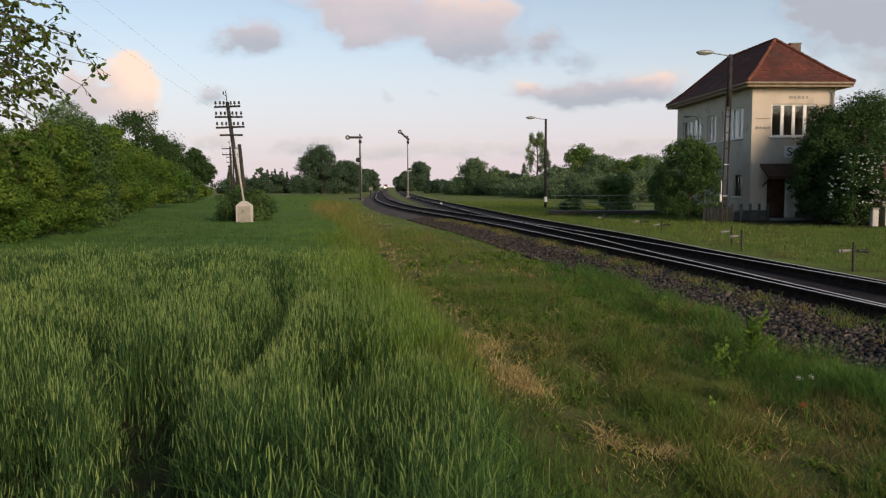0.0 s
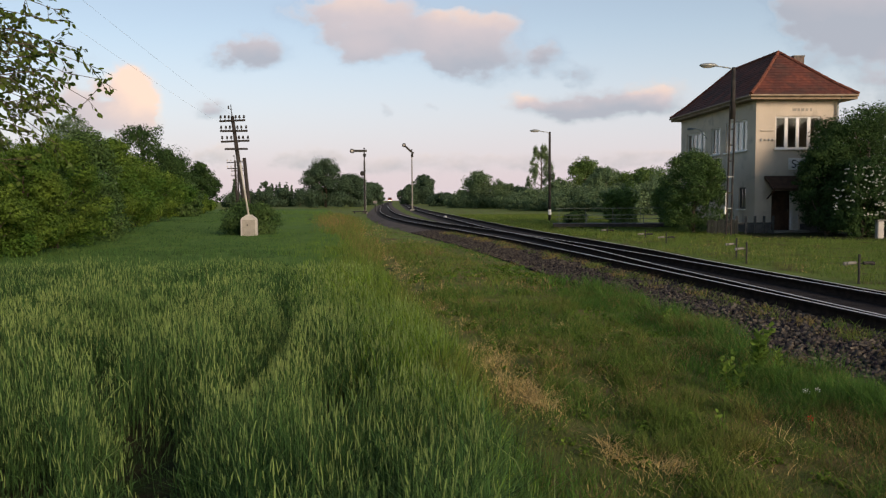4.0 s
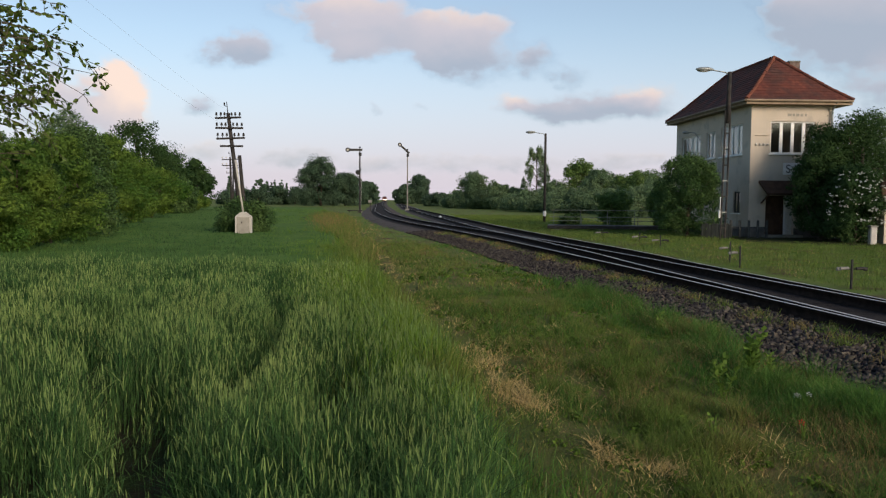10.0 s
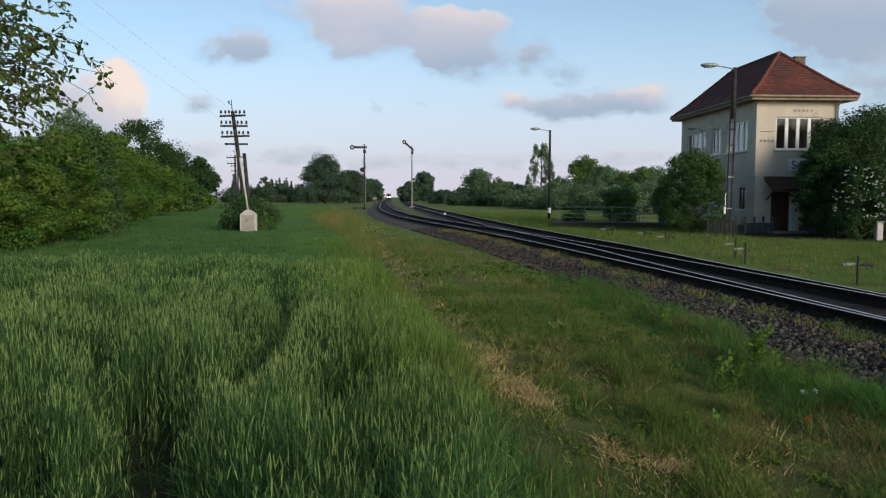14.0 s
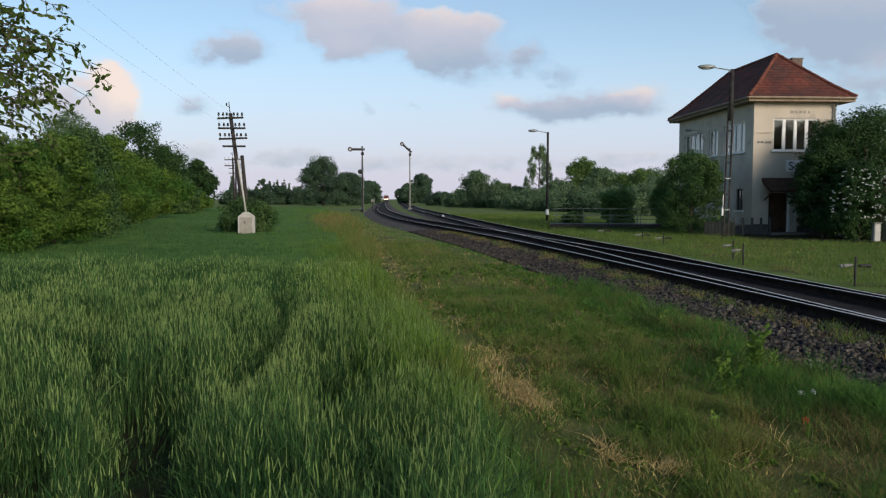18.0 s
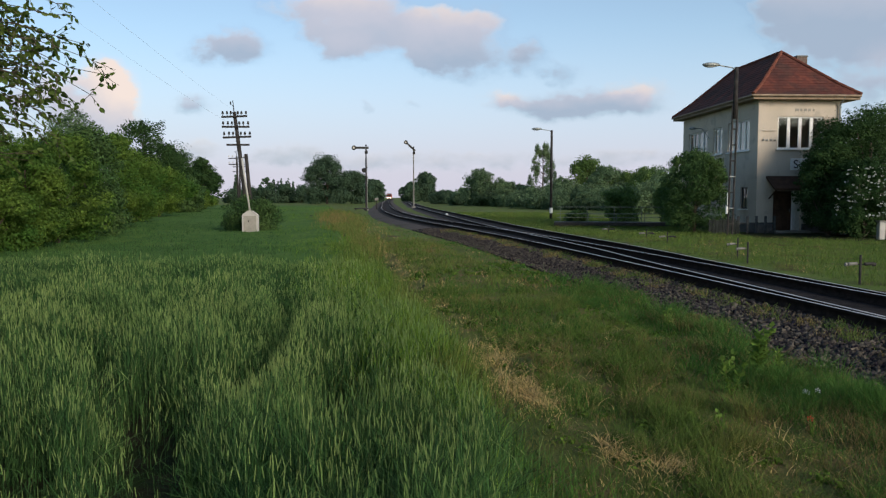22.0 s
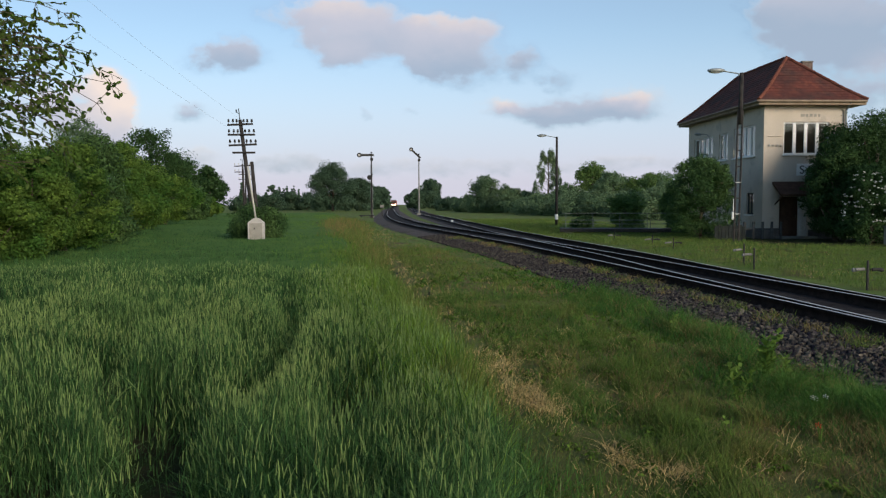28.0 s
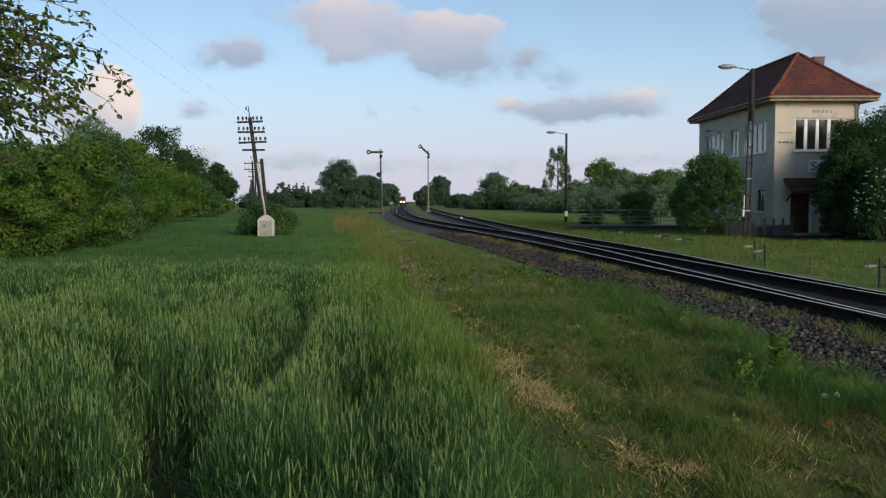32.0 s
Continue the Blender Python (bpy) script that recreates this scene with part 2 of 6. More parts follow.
def value_noise(x, y, seed=0):
    """Smooth noise in 0..1 on arrays."""
    xi, yi = np.floor(x).astype(np.int64), np.floor(y).astype(np.int64)
    fx, fy = x - xi, y - yi
    fx, fy = fx * fx * (3 - 2 * fx), fy * fy * (3 - 2 * fy)

    def h(a, b):
        n = (a * 374761393 + b * 668265263 + seed * 974711) & 0x7FFFFFFF
        n = ((n ^ (n >> 13)) * 1274126177) & 0x7FFFFFFF
        return ((n ^ (n >> 16)) & 0xFFFF) / 65535.0

    return (h(xi, yi) * (1 - fx) + h(xi + 1, yi) * fx) * (1 - fy) + (h(xi, yi + 1) * (1 - fx) + h(xi + 1, yi + 1) * fx) * fy


# ---- the lie of the land ----
MAIN = [(-40, 12.5), (-15, 9.3), (0, 7.2), (9, 5.95), (13.3, 5.32), (17.2, 4.72), (21.3, 4.08), (27.2, 3.08), (32, 2.15), (36.5, 1.25),
        (43, -0.15), (56, -2.75), (75, -5.5), (98, -8.05), (130, -10.9), (200, -16.9), (326, -26.8), (400, -32.2), (500, -39.2), (620, -47.9), (900, -70), (1100, -86)]
SIDE = [(0, 7.25), (4.5, 6.64), (9.3, 6.02), (13.3, 5.62), (17.4, 5.2), (21.2, 4.92), (26.1, 4.35), (33.8, 3.38), (40, 2.66), (50.3, 1.65), (67.6, 0.0), (95, -2.6), (122.6, -5.0), (200, -10.6), (300, -18)]


def curve_at(points, y):
    """The track's centre x at y, by cubic glide from point to point."""
    p = np.array(points, dtype=float)
    s = np.gradient(p[:, 1], p[:, 0])
    y = np.asarray(y, dtype=float)
    i = np.clip(np.searchsorted(p[:, 0], y) - 1, 0, len(p) - 2)
    h = p[i + 1, 0] - p[i, 0]
    u = (y - p[i, 0]) / h
    return ((2 * u**3 - 3 * u**2 + 1) * p[i, 1] + (u**3 - 2 * u**2 + u) * h * s[i] + (-2 * u**3 + 3 * u**2) * p[i + 1, 1] + (u**3 - u**2) * h * s[i + 1])


def main_x(y):
    return curve_at(MAIN, y)


def field_edge(y):
    """x of the wheat's edge along the grass verge."""
    y = np.asarray(y, dtype=float)
    return 1.1 - 0.163 * y + 0.06 * np.sin(y * 0.9 + 1.0) + 0.05 * np.sin(y * 2.3) + 0.26 * np.exp(-((y - 4.2) / 0.65) ** 2)


RAIL_TOP = 0.26


def ground_z(x, y):
    x, y = np.asarray(x, dtype=float), np.asarray(y, dtype=float)
    bumps = 0.05 * (value_noise(x * 0.8, y * 0.8, 3) - 0.5) + 0.12 * (value_noise(x * 0.13, y * 0.13, 4) - 0.5) * np.clip((y - 10) / 20, 0, 1)
    off = x - main_x(np.clip(y, -39, 1000))
    flat = np.clip((np.abs(off) - 2.6) / 1.5, 0, 1)
    return bumps * flat - 0.03 * (1 - flat)


def build_ground():
    xs = np.concatenate([-np.geomspace(1800, 12, 40), np.arange(-11.6, 12, 0.4), np.geomspace(12, 1800, 40)])
    ys = np.concatenate([-np.geomspace(1200, 8, 24), np.arange(-7.5, 30, 0.4), np.geomspace(30, 3500, 70)])
    X, Y = np.meshgrid(xs, ys)
    Z = ground_z(X, Y)
    V = np.stack([X, Y, Z], -1).reshape(-1, 3)
    nx, ny = len(xs), len(ys)
    i = (np.arange(ny - 1)[:, None] * nx + np.arange(nx - 1)[None, :]).ravel()
    F = np.stack([i, i + 1, i + nx + 1, i + nx], -1)
    ob = indexed("ground", V, F, M_GROUND, smooth=True)
    tagged(ob, "flat green meadow with patches of dry grass", "ground", kind="structure")


def ribbon(name, centre, ys, profile, material, parent=None, smooth=False):
    """A sheet that follows a track: profile is a list of (offset, height)."""
    V = []
    for y in ys:
        c = float(curve_at(centre, y))
        d = float(curve_at(centre, y + 0.2)) - c
        nx_, ny_ = 0.2 / math.hypot(0.2, d), -d / math.hypot(0.2, d)
        V += [(c + nx_ * o, y + ny_ * o, z) for o, z in profile]
    k = len(profile)
    i = (np.arange(len(ys) - 1)[:, None] * k + np.arange(k - 1)[None, :]).ravel()
    F = np.stack([i, i + 1, i + k + 1, i + k], -1)
    return indexed(name, V, F, material, parent, smooth)


RAIL = [(-0.07, -0.165), (-0.07, -0.145), (-0.012, -0.13), (-0.012, -0.045), (-0.036, -0.032), (-0.036, -0.004), (-0.030, 0.0),
        (0.030, 0.0), (0.036, -0.004), (0.036, -0.032), (0.012, -0.045), (0.012, -0.13), (0.07, -0.145), (0.07, -0.165)]


def build_rail(name, centre, offset, ys, parent, label):
    prof = [(offset + o, RAIL_TOP + z) for o, z in RAIL]
    ob = ribbon(name, centre, ys, prof, M_RUST, parent)
    ob["label"] = label
    head = ribbon("rail_head", centre, ys, [(offset - 0.018, RAIL_TOP + 0.0005), (offset - 0.016, RAIL_TOP + 0.003), (offset + 0.016, RAIL_TOP + 0.003), (offset + 0.018, RAIL_TOP + 0.0005)], M_RAILTOP, ob)
    head["label"] = "shiny worn running surface"
    return ob


def build_tracks():
    near = np.concatenate([np.arange(-30, 140, 1.0), np.arange(140, 700, 6.0)])
    bed = ribbon("ballast_bed", MAIN, near, [(-2.7, -0.06), (-2.3, 0.0), (-1.75, 0.075), (-1.2, 0.10), (1.2, 0.10), (1.8, 0.07), (2.6, -0.06)], M_SOIL)
    tagged(bed, "grey-brown gravel bed under the railway line", "track bed", kind="structure")
    skirt = ribbon("ballast_skirt", MAIN, np.arange(-30.0, 9.4, 0.6), [(-3.3, -0.08), (-2.95, -0.012), (-2.4, 0.004), (-2.25, -0.02)], M_SOIL)
    tagged(skirt, "spilled grey gravel at the foot of the track bed", "track bed", kind="structure")
    # dark strips under the rails: shade put into the gravel's colour
    shade_bed = ribbon("track_gravel", MAIN, near, [(-1.28, 0.098), (-1.2, 0.106), (1.2, 0.106), (1.28, 0.098)], M_TRACK_SHADE)
    tagged(shade_bed, "gravel between the rails, darkened for rail and sleeper shade", "gravel", kind="structure")
    side = np.concatenate([np.arange(12, 140, 1.0), np.arange(140, 300, 6.0)])
    bed2 = ribbon("ballast_bed", SIDE, side, [(-1.7, 0.0), (-1.2, 0.092), (1.2, 0.092), (1.7, 0.04), (2.3, -0.06)], M_SOIL)
    tagged(bed2, "dark gravel bed under the siding", "track bed", kind="structure")
    shade_bed2 = ribbon("track_gravel", SIDE, side, [(-1.28, 0.092), (-1.2, 0.110), (1.2, 0.110), (1.28, 0.09)], M_TRACK_SHADE)
    tagged(shade_bed2, "gravel of the siding, darkened for rail and sleeper shade", "gravel", kind="structure")
    main = thing("railway_track", 0, 0, 0, "main railway line of rusty rails on dark timber sleepers", "railway track")
    siding = thing("railway_track", 0, 0, 0, "siding that branches off the main line at a turnout", "railway track")
    for o in (-0.753, 0.753):
        build_rail("rail", MAIN, o, near, main, "rusty rail with a polished top")
        build_rail("rail", SIDE, o, np.concatenate([np.arange(4.5, 140, 1.0), np.arange(140, 300, 6.0)]), siding, "rusty rail with a polished top")
    return main, siding


def build_sleepers(main, siding):
    bm = bmesh.new()
    box(bm, 0, 0, 0, 2.6, 0.26, 0.16, bevel=0.012)
    me = bpy.data.meshes.new("sleeper")
    bm.to_mesh(me)
    bm.free()
    me.materials.append(M_SLEEPER)
    for centre, parent, y0, count, step in ((MAIN, main, -6.0, 190, 0.62), (SIDE, siding, 27.0, 80, 0.62)):
        for i in range(count):
            y = y0 + step * i
            c = float(curve_at(centre, y))
            a = math.atan2(float(curve_at(centre, y + 0.3)) - c, 0.3)
            ob = new("sleeper", me)
            ob.parent = parent
            ob.matrix_basis = pose(c, y, RAIL_TOP - 0.165 - 0.078, 0, 0, -math.degrees(a) + random.uniform(-0.5, 0.5))


def build_ballast():
    """Broken stones on the shoulder: the nearest are pieces of their own, the rest one heap."""
    cube = np.array([(-1, -1, -1), (1, -1, -1), (1, 1, -1), (-1, 1, -1), (-1, -1, 1), (1, -1, 1), (1, 1, 1), (-1, 1, 1)], dtype=float)
    faces = np.array([(0, 3, 2, 1), (4, 5, 6, 7), (0, 1, 5, 4), (1, 2, 6, 5), (2, 3, 7, 6), (3, 0, 4, 7)])
    V, F = [], []
    k = 0

    def place(y, o):
        z = np.interp(o, [-3.3, -2.9, -2.3, -1.75, -1.2, 1.2, 1.8, 2.6], [-0.06, -0.012, 0.0, 0.075, 0.10, 0.10, 0.07, -0.04])
        return float(main_x(y)) + o, y, z

    def stone(s):
        v = cube * rng.uniform(0.6, 1.0, (8, 3)) * s * rng.uniform(0.6, 1.2, 3)
        r = Euler(rng.uniform(0, 6.3, 3)).to_matrix()
        return v @ np.array(r)

    for i in range(27000):
        y = 5.2 + 34.8 * rng.random() ** 2.0
        o = rng.uniform(0.85, 2.5) if rng.random() < 0.22 else -rng.uniform(1.4, 2.55) if rng.random() < 0.88 else -rng.uniform(0.9, 1.4)
        if y < 9.0 and o < -1.4:
            o = rng.uniform(-3.05, -1.4)
        x, yy, z = place(y, o)
        v = stone(rng.uniform(0.016, 0.034)) + (x, yy, z + 0.012)
        V.append(v)
        F.append(faces + 8 * k)
        k += 1
    rest = indexed("gravel", np.concatenate(V), np.concatenate(F), M_STONE)
    tagged(rest, "grey broken stone ballast along the rails", "gravel", kind="stuff")
    heap = thing("ballast_shoulder", 0, 0, 0, "loose larger ballast stones on the track shoulder", "gravel")
    shapes = []
    for j in range(12):
        me = bpy.data.meshes.new("stone")
        me.from_pydata([tuple(p) for p in stone(0.036)], [], [tuple(int(a) for a in q) for q in faces])
        me.materials.append(M_STONE1)
        shapes.append(me)
    for i in range(290):
        y = rng.uniform(5.6, 11.5)
        o = rng.uniform(-2.9 if y < 8.5 else -2.35, -1.4)
        x, yy, z = place(y, o)
        ob = new("stone", shapes[i % 12])
        ob.parent = heap
        ob.matrix_basis = pose(x, yy, z + 0.02, rng.uniform(0, 360), rng.uniform(0, 360), rng.uniform(0, 360))


# ---- crops and grasses ----
def blades(x, y, z, height, width, lean, segs=2):
    """Bent grass blades as strips of quads: an array (n * segs, 4, 3)."""
    n = len(x)
    a = rng.uniform(0, 2 * math.pi, n)
    side = np.stack([np.cos(a), np.sin(a), np.zeros(n)], -1)
    b = rng.uniform(0, 2 * math.pi, n)
    bend = np.stack([np.cos(b), np.sin(b), np.zeros(n)], -1) * (lean * height)[:, None]
    base = np.stack([x, y, z], -1)
    up = np.stack([np.zeros(n), np.zeros(n), height], -1)
    out = []
    for s in range(segs):
        u0, u1 = s / segs, (s + 1) / segs
        p0 = base + up * u0 + bend * u0**2
        p1 = base + up * u1 + bend * u1**2
        w0 = side * (width * (1 - 0.75 * u0))[:, None]
        w1 = side * (width * (1 - 0.75 * u1))[:, None]
        out.append(np.stack([p0 - w0, p0 + w0, p1 + w1, p1 - w1], 1))
    return np.concatenate(out)


# thin places in the stand: from x, y to x, y, half width
THIN = [(-2.0, 4.9, -1.0, 2.6, 0.23), (-0.35, 3.4, -0.2, 2.9, 0.09), (-1.0, 4.4, -0.85, 3.8, 0.08), (-3.1, 6.6, -2.4, 5.2, 0.14), (-0.75, 5.4, -0.55, 4.6, 0.1), (-3.4, 4.9, -2.5, 4.0, 0.13), (-2.9, 8.4, -3.6, 7.0, 0.16), (-2.5, 4.1, -1.75, 2.9, 0.2), (0.35, 4.2, 0.7, 3.2, 0.1)]


def wheat_gaps(x, y):
    """1 in the middle of a thin place, 0 in the full stand."""
    g = np.zeros_like(x)
    wob = 0.3 * (value_noise(x * 3.0, y * 3.0, 17) - 0.5)
    for ax, ay, bx, by, w in THIN:
        t = np.clip(((x - ax) * (bx - ax) + (y - ay) * (by - ay)) / ((bx - ax) ** 2 + (by - ay) ** 2), 0, 1)
        d = np.hypot(x - ax - t * (bx - ax) + wob, y - ay - t * (by - ay))
        g = np.maximum(g, np.exp(-(d / w) ** 2))
    return g


def wheat_height(x, y):
    """Stand height: a wheel track runs through it, and some patches are low."""
    h = 0.6 + 0.24 * (value_noise(x * 2.6, y * 2.0, 11) - 0.5) + 0.16 * (value_noise(x * 6.0, y * 4.5, 13) - 0.5) + 0.14 * (value_noise(x * 0.9, y * 0.6, 12) - 0.5)
    lane = np.abs(x - (-0.42 - 0.175 * y + 0.08 * np.sin(y)))
    h = h * (1 - 0.55 * np.exp(-(lane / 0.15) ** 2) * np.clip((14 - y) / 4, 0.25, 1) * np.clip((y - 3.6) / 2.4, 0.0, 1))
    return h * (1 - 0.6 * wheat_gaps(x, y)) * np.interp(y, [9, 24, 60], [1.0, 0.42, 0.3])


def build_wheat():
    stems, edging, ears = [], [], []
    for y0, y1, per, wide in ((-14.0, 1.6, 60, 2.0), (1.6, 5.0, 1750, 0.9), (5.0, 9.0, 900, 1.05), (9.0, 16.0, 330, 1.5), (16.0, 30.0, 90, 2.4), (30.0, 60.0, 36, 4.0), (60.0, 120.0, 8, 7.5)):
        xl = min(-0.68 * y1 - 1.5, -13.0)
        area = (y1 - y0) * (3.0 - xl)
        n = int(area * per)
        x, y = rng.uniform(xl, 3.0, n), rng.uniform(y0, y1, n)
        edge = field_edge(y) - x
        keep = (edge > rng.uniform(0, 0.35, n) ** 2) & (x > -13.0 - 0.28 * y)
        if y0 < 16 and y0 > 0:
            keep &= (x > -0.64 * y - 0.8) | (rng.random(n) < 40 / per)
        keep &= ~((np.abs(x) < 0.75) & (y < 1.6) & (y > -1.5))
        if y0 > 0:
            stand = 0.6 * value_noise(x * 6.5, y * 5.0, 14) + 0.4 * value_noise(x * 2.4, y * 1.7, 15)
            keep &= rng.random(n) < np.clip((stand - 0.3) * 5.0, 0.12, 1.0) * (1 - 0.92 * wheat_gaps(x, y))
        x, y, edge = x[keep], y[keep], edge[keep]
        n = len(x)
        h = wheat_height(x, y) * rng.uniform(0.8, 1.08, n) * np.clip(0.72 + 0.7 * edge, 0.72, 1.0)
        h *= 1 - 0.5 * np.clip((4.7 - y) / 0.7, 0, 1) * np.clip((0.5 - edge) / 0.3, 0, 1) * (y > 0)
        z = ground_z(x, y)
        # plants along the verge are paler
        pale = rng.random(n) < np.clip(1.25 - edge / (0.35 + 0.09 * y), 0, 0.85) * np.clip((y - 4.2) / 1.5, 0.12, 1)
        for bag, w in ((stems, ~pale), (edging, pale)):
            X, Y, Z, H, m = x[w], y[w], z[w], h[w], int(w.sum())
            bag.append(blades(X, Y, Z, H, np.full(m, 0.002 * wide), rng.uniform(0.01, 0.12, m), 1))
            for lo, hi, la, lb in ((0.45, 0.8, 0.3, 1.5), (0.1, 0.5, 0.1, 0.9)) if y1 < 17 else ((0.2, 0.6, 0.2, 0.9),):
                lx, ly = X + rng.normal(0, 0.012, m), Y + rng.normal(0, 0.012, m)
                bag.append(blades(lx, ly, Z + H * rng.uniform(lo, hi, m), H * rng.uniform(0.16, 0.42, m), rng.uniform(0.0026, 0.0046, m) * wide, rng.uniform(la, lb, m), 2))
        # upright pale flag leaves round the ears
        flag = rng.random(n) < np.interp(y, [2.8, 4.5, 6.0, 9.0, 9.1, 16.0, 16.1], [0.12, 0.3, 0.45, 0.45, 0.2, 0.12, 0.0]) * np.clip(0.3 + 0.9 * edge, 0.3, 1)
        X, Y, H, m = x[flag] + rng.normal(0, 0.01, int(flag.sum())), y[flag], h[flag], int(flag.sum())
        ears.append(blades(X, Y, z[flag] + H * rng.uniform(0.5, 0.72, m), H * rng.uniform(0.2, 0.36, m), rng.uniform(0.002, 0.0034, m) * wide, rng.uniform(0.02, 0.5, m), 2))
        # ears: two crossed narrow spindles
        pick = rng.random(n) < np.interp(y, [2.8, 4.0, 5.5, 9.0, 9.1, 16.0, 16.1], [0.2, 0.38, 0.62, 0.66, 0.42, 0.3, 0.0]) * np.clip(0.4 + 0.8 * edge, 0.4, 1) * np.where((y < 4.7) & (edge < 0.45), 0.15, 1)
        x, y, z, h = x[pick], y[pick], z[pick], h[pick]
        n = len(x)
        a = rng.uniform(0, math.pi, n)
        tilt = rng.normal(0, 0.16, (n, 2))
        e = rng.uniform(0.045, 0.075, n) * (1 + 0.15 * (wide - 1))
        top = np.stack([x, y, z + h * 0.98], -1)
        tip = np.stack([tilt[:, 0] * e, tilt[:, 1] * e, e], -1)
        for turn in (0, math.pi / 2):
            s = np.stack([np.cos(a + turn), np.sin(a + turn), np.zeros(n)], -1) * (0.0031 * wide)
            mid = top + 0.5 * tip
            ears.append(np.stack([top - 0.6 * s, top + 0.6 * s, mid + s, mid - s], 1))
            ears.append(np.stack([mid - s, mid + s, top + tip + 0.45 * s, top + tip - 0.45 * s], 1))
    # pale bent leaves among the ears
    n = 420
    x, y = rng.uniform(-4.5, 0.8, n), rng.uniform(2.2, 7.5, n)
    keep = x < field_edge(y) - 0.05
    x, y = x[keep], y[keep]
    n = len(x)
    h = wheat_height(x, y)
    ears.append(blades(x, y, ground_z(x, y) + h * 0.5, h * rng.uniform(0.2, 0.42, n), rng.uniform(0.003, 0.005, n), rng.uniform(0.7, 1.8, n), 3))
    st = polys("wheat", np.concatenate(stems), 4, M_WHEAT)
    tagged(st, "dense stand of knee-high green wheat stems and leaves", "wheat", kind="stuff")
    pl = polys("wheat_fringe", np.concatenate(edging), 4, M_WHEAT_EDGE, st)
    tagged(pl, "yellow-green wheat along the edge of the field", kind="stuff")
    er = polys("wheat_ears", np.concatenate(ears), 4, M_EAR, st)
    tagged(er, "pale green ears on the wheat", kind="stuff")
    # bare soil under the crop, coloured dark so that it darkens the gaps
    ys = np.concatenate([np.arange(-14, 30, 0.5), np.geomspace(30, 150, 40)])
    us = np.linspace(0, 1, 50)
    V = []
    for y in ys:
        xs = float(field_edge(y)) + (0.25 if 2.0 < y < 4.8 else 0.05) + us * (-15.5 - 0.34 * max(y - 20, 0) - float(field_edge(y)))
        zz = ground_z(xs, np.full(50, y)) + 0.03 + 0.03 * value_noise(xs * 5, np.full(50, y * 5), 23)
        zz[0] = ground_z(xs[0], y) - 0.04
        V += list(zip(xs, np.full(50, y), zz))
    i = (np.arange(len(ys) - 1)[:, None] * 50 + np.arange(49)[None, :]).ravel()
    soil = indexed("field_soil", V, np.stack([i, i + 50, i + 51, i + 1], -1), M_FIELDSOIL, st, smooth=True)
    tagged(soil, "dark greenish-brown soil under the crop", kind="stuff")
    # the closed stand farther out
    ys = np.concatenate([np.arange(9, 40, 0.6), np.geomspace(40, 150, 40)])
    us = np.linspace(0, 1, 60)
    V = []
    for y in ys:
        xr = float(field_edge(y)) - 0.25
        xl = -15.5 - 0.34 * (y - 20) if y > 20 else -15.5
        xs = xr + (xl - xr) * us
        zz = wheat_height(xs, np.full(60, y)) * (0.5 + 0.25 * value_noise(xs * 1.7, np.full(60, y * 1.7), 21))
        zz[0] = -0.05
        zz *= np.clip((y - 8.5) / 5, 0.1, 1)
        V += list(zip(xs, np.full(60, y), zz))
    i = (np.arange(len(ys) - 1)[:, None] * 60 + np.arange(59)[None, :]).ravel()
    far = indexed("wheat_stand", V, np.stack([i, i + 60, i + 61, i + 1], -1), M_CANOPY, st, smooth=True)
    tagged(far, "closed green crop canopy farther out", kind="stuff")


def foliage(blobs, n, size, flat=0.0, shell=0.62):
    """Leaves strewn over and inside egg-shaped clumps: array (n, 4, 3)."""
    B = np.array(blobs, dtype=float)
    vol = (B[:, 3] * B[:, 4] * B[:, 5]) ** (2 / 3)
    idx = rng.choice(len(B), n, p=vol / vol.sum())
    d = rng.normal(0, 1, (n, 3))
    d /= np.linalg.norm(d, axis=1)[:, None]
    r = np.clip(rng.normal(shell + 0.26, 0.18, n), 0.15, 1.28)
    c = B[idx, :3] + d * B[idx, 3:6] * r[:, None]
    nrm = d + rng.normal(0, 0.4, (n, 3)) + (0, 0, 0.3)
    nrm /= np.linalg.norm(nrm, axis=1)[:, None]
    t = np.cross(nrm, rng.normal(0, 1, (n, 3)))
    t /= np.linalg.norm(t, axis=1)[:, None] + 1e-9
    b = np.cross(nrm, t)
    s = size * rng.uniform(0.6, 1.3, n)
    t, b = t * s[:, None], b * (0.55 * s)[:, None]
    fold = nrm * (0.25 * s)[:, None]
    return np.stack([c - t, c + b + fold, c + t * 1.1, c - b + fold], 1)


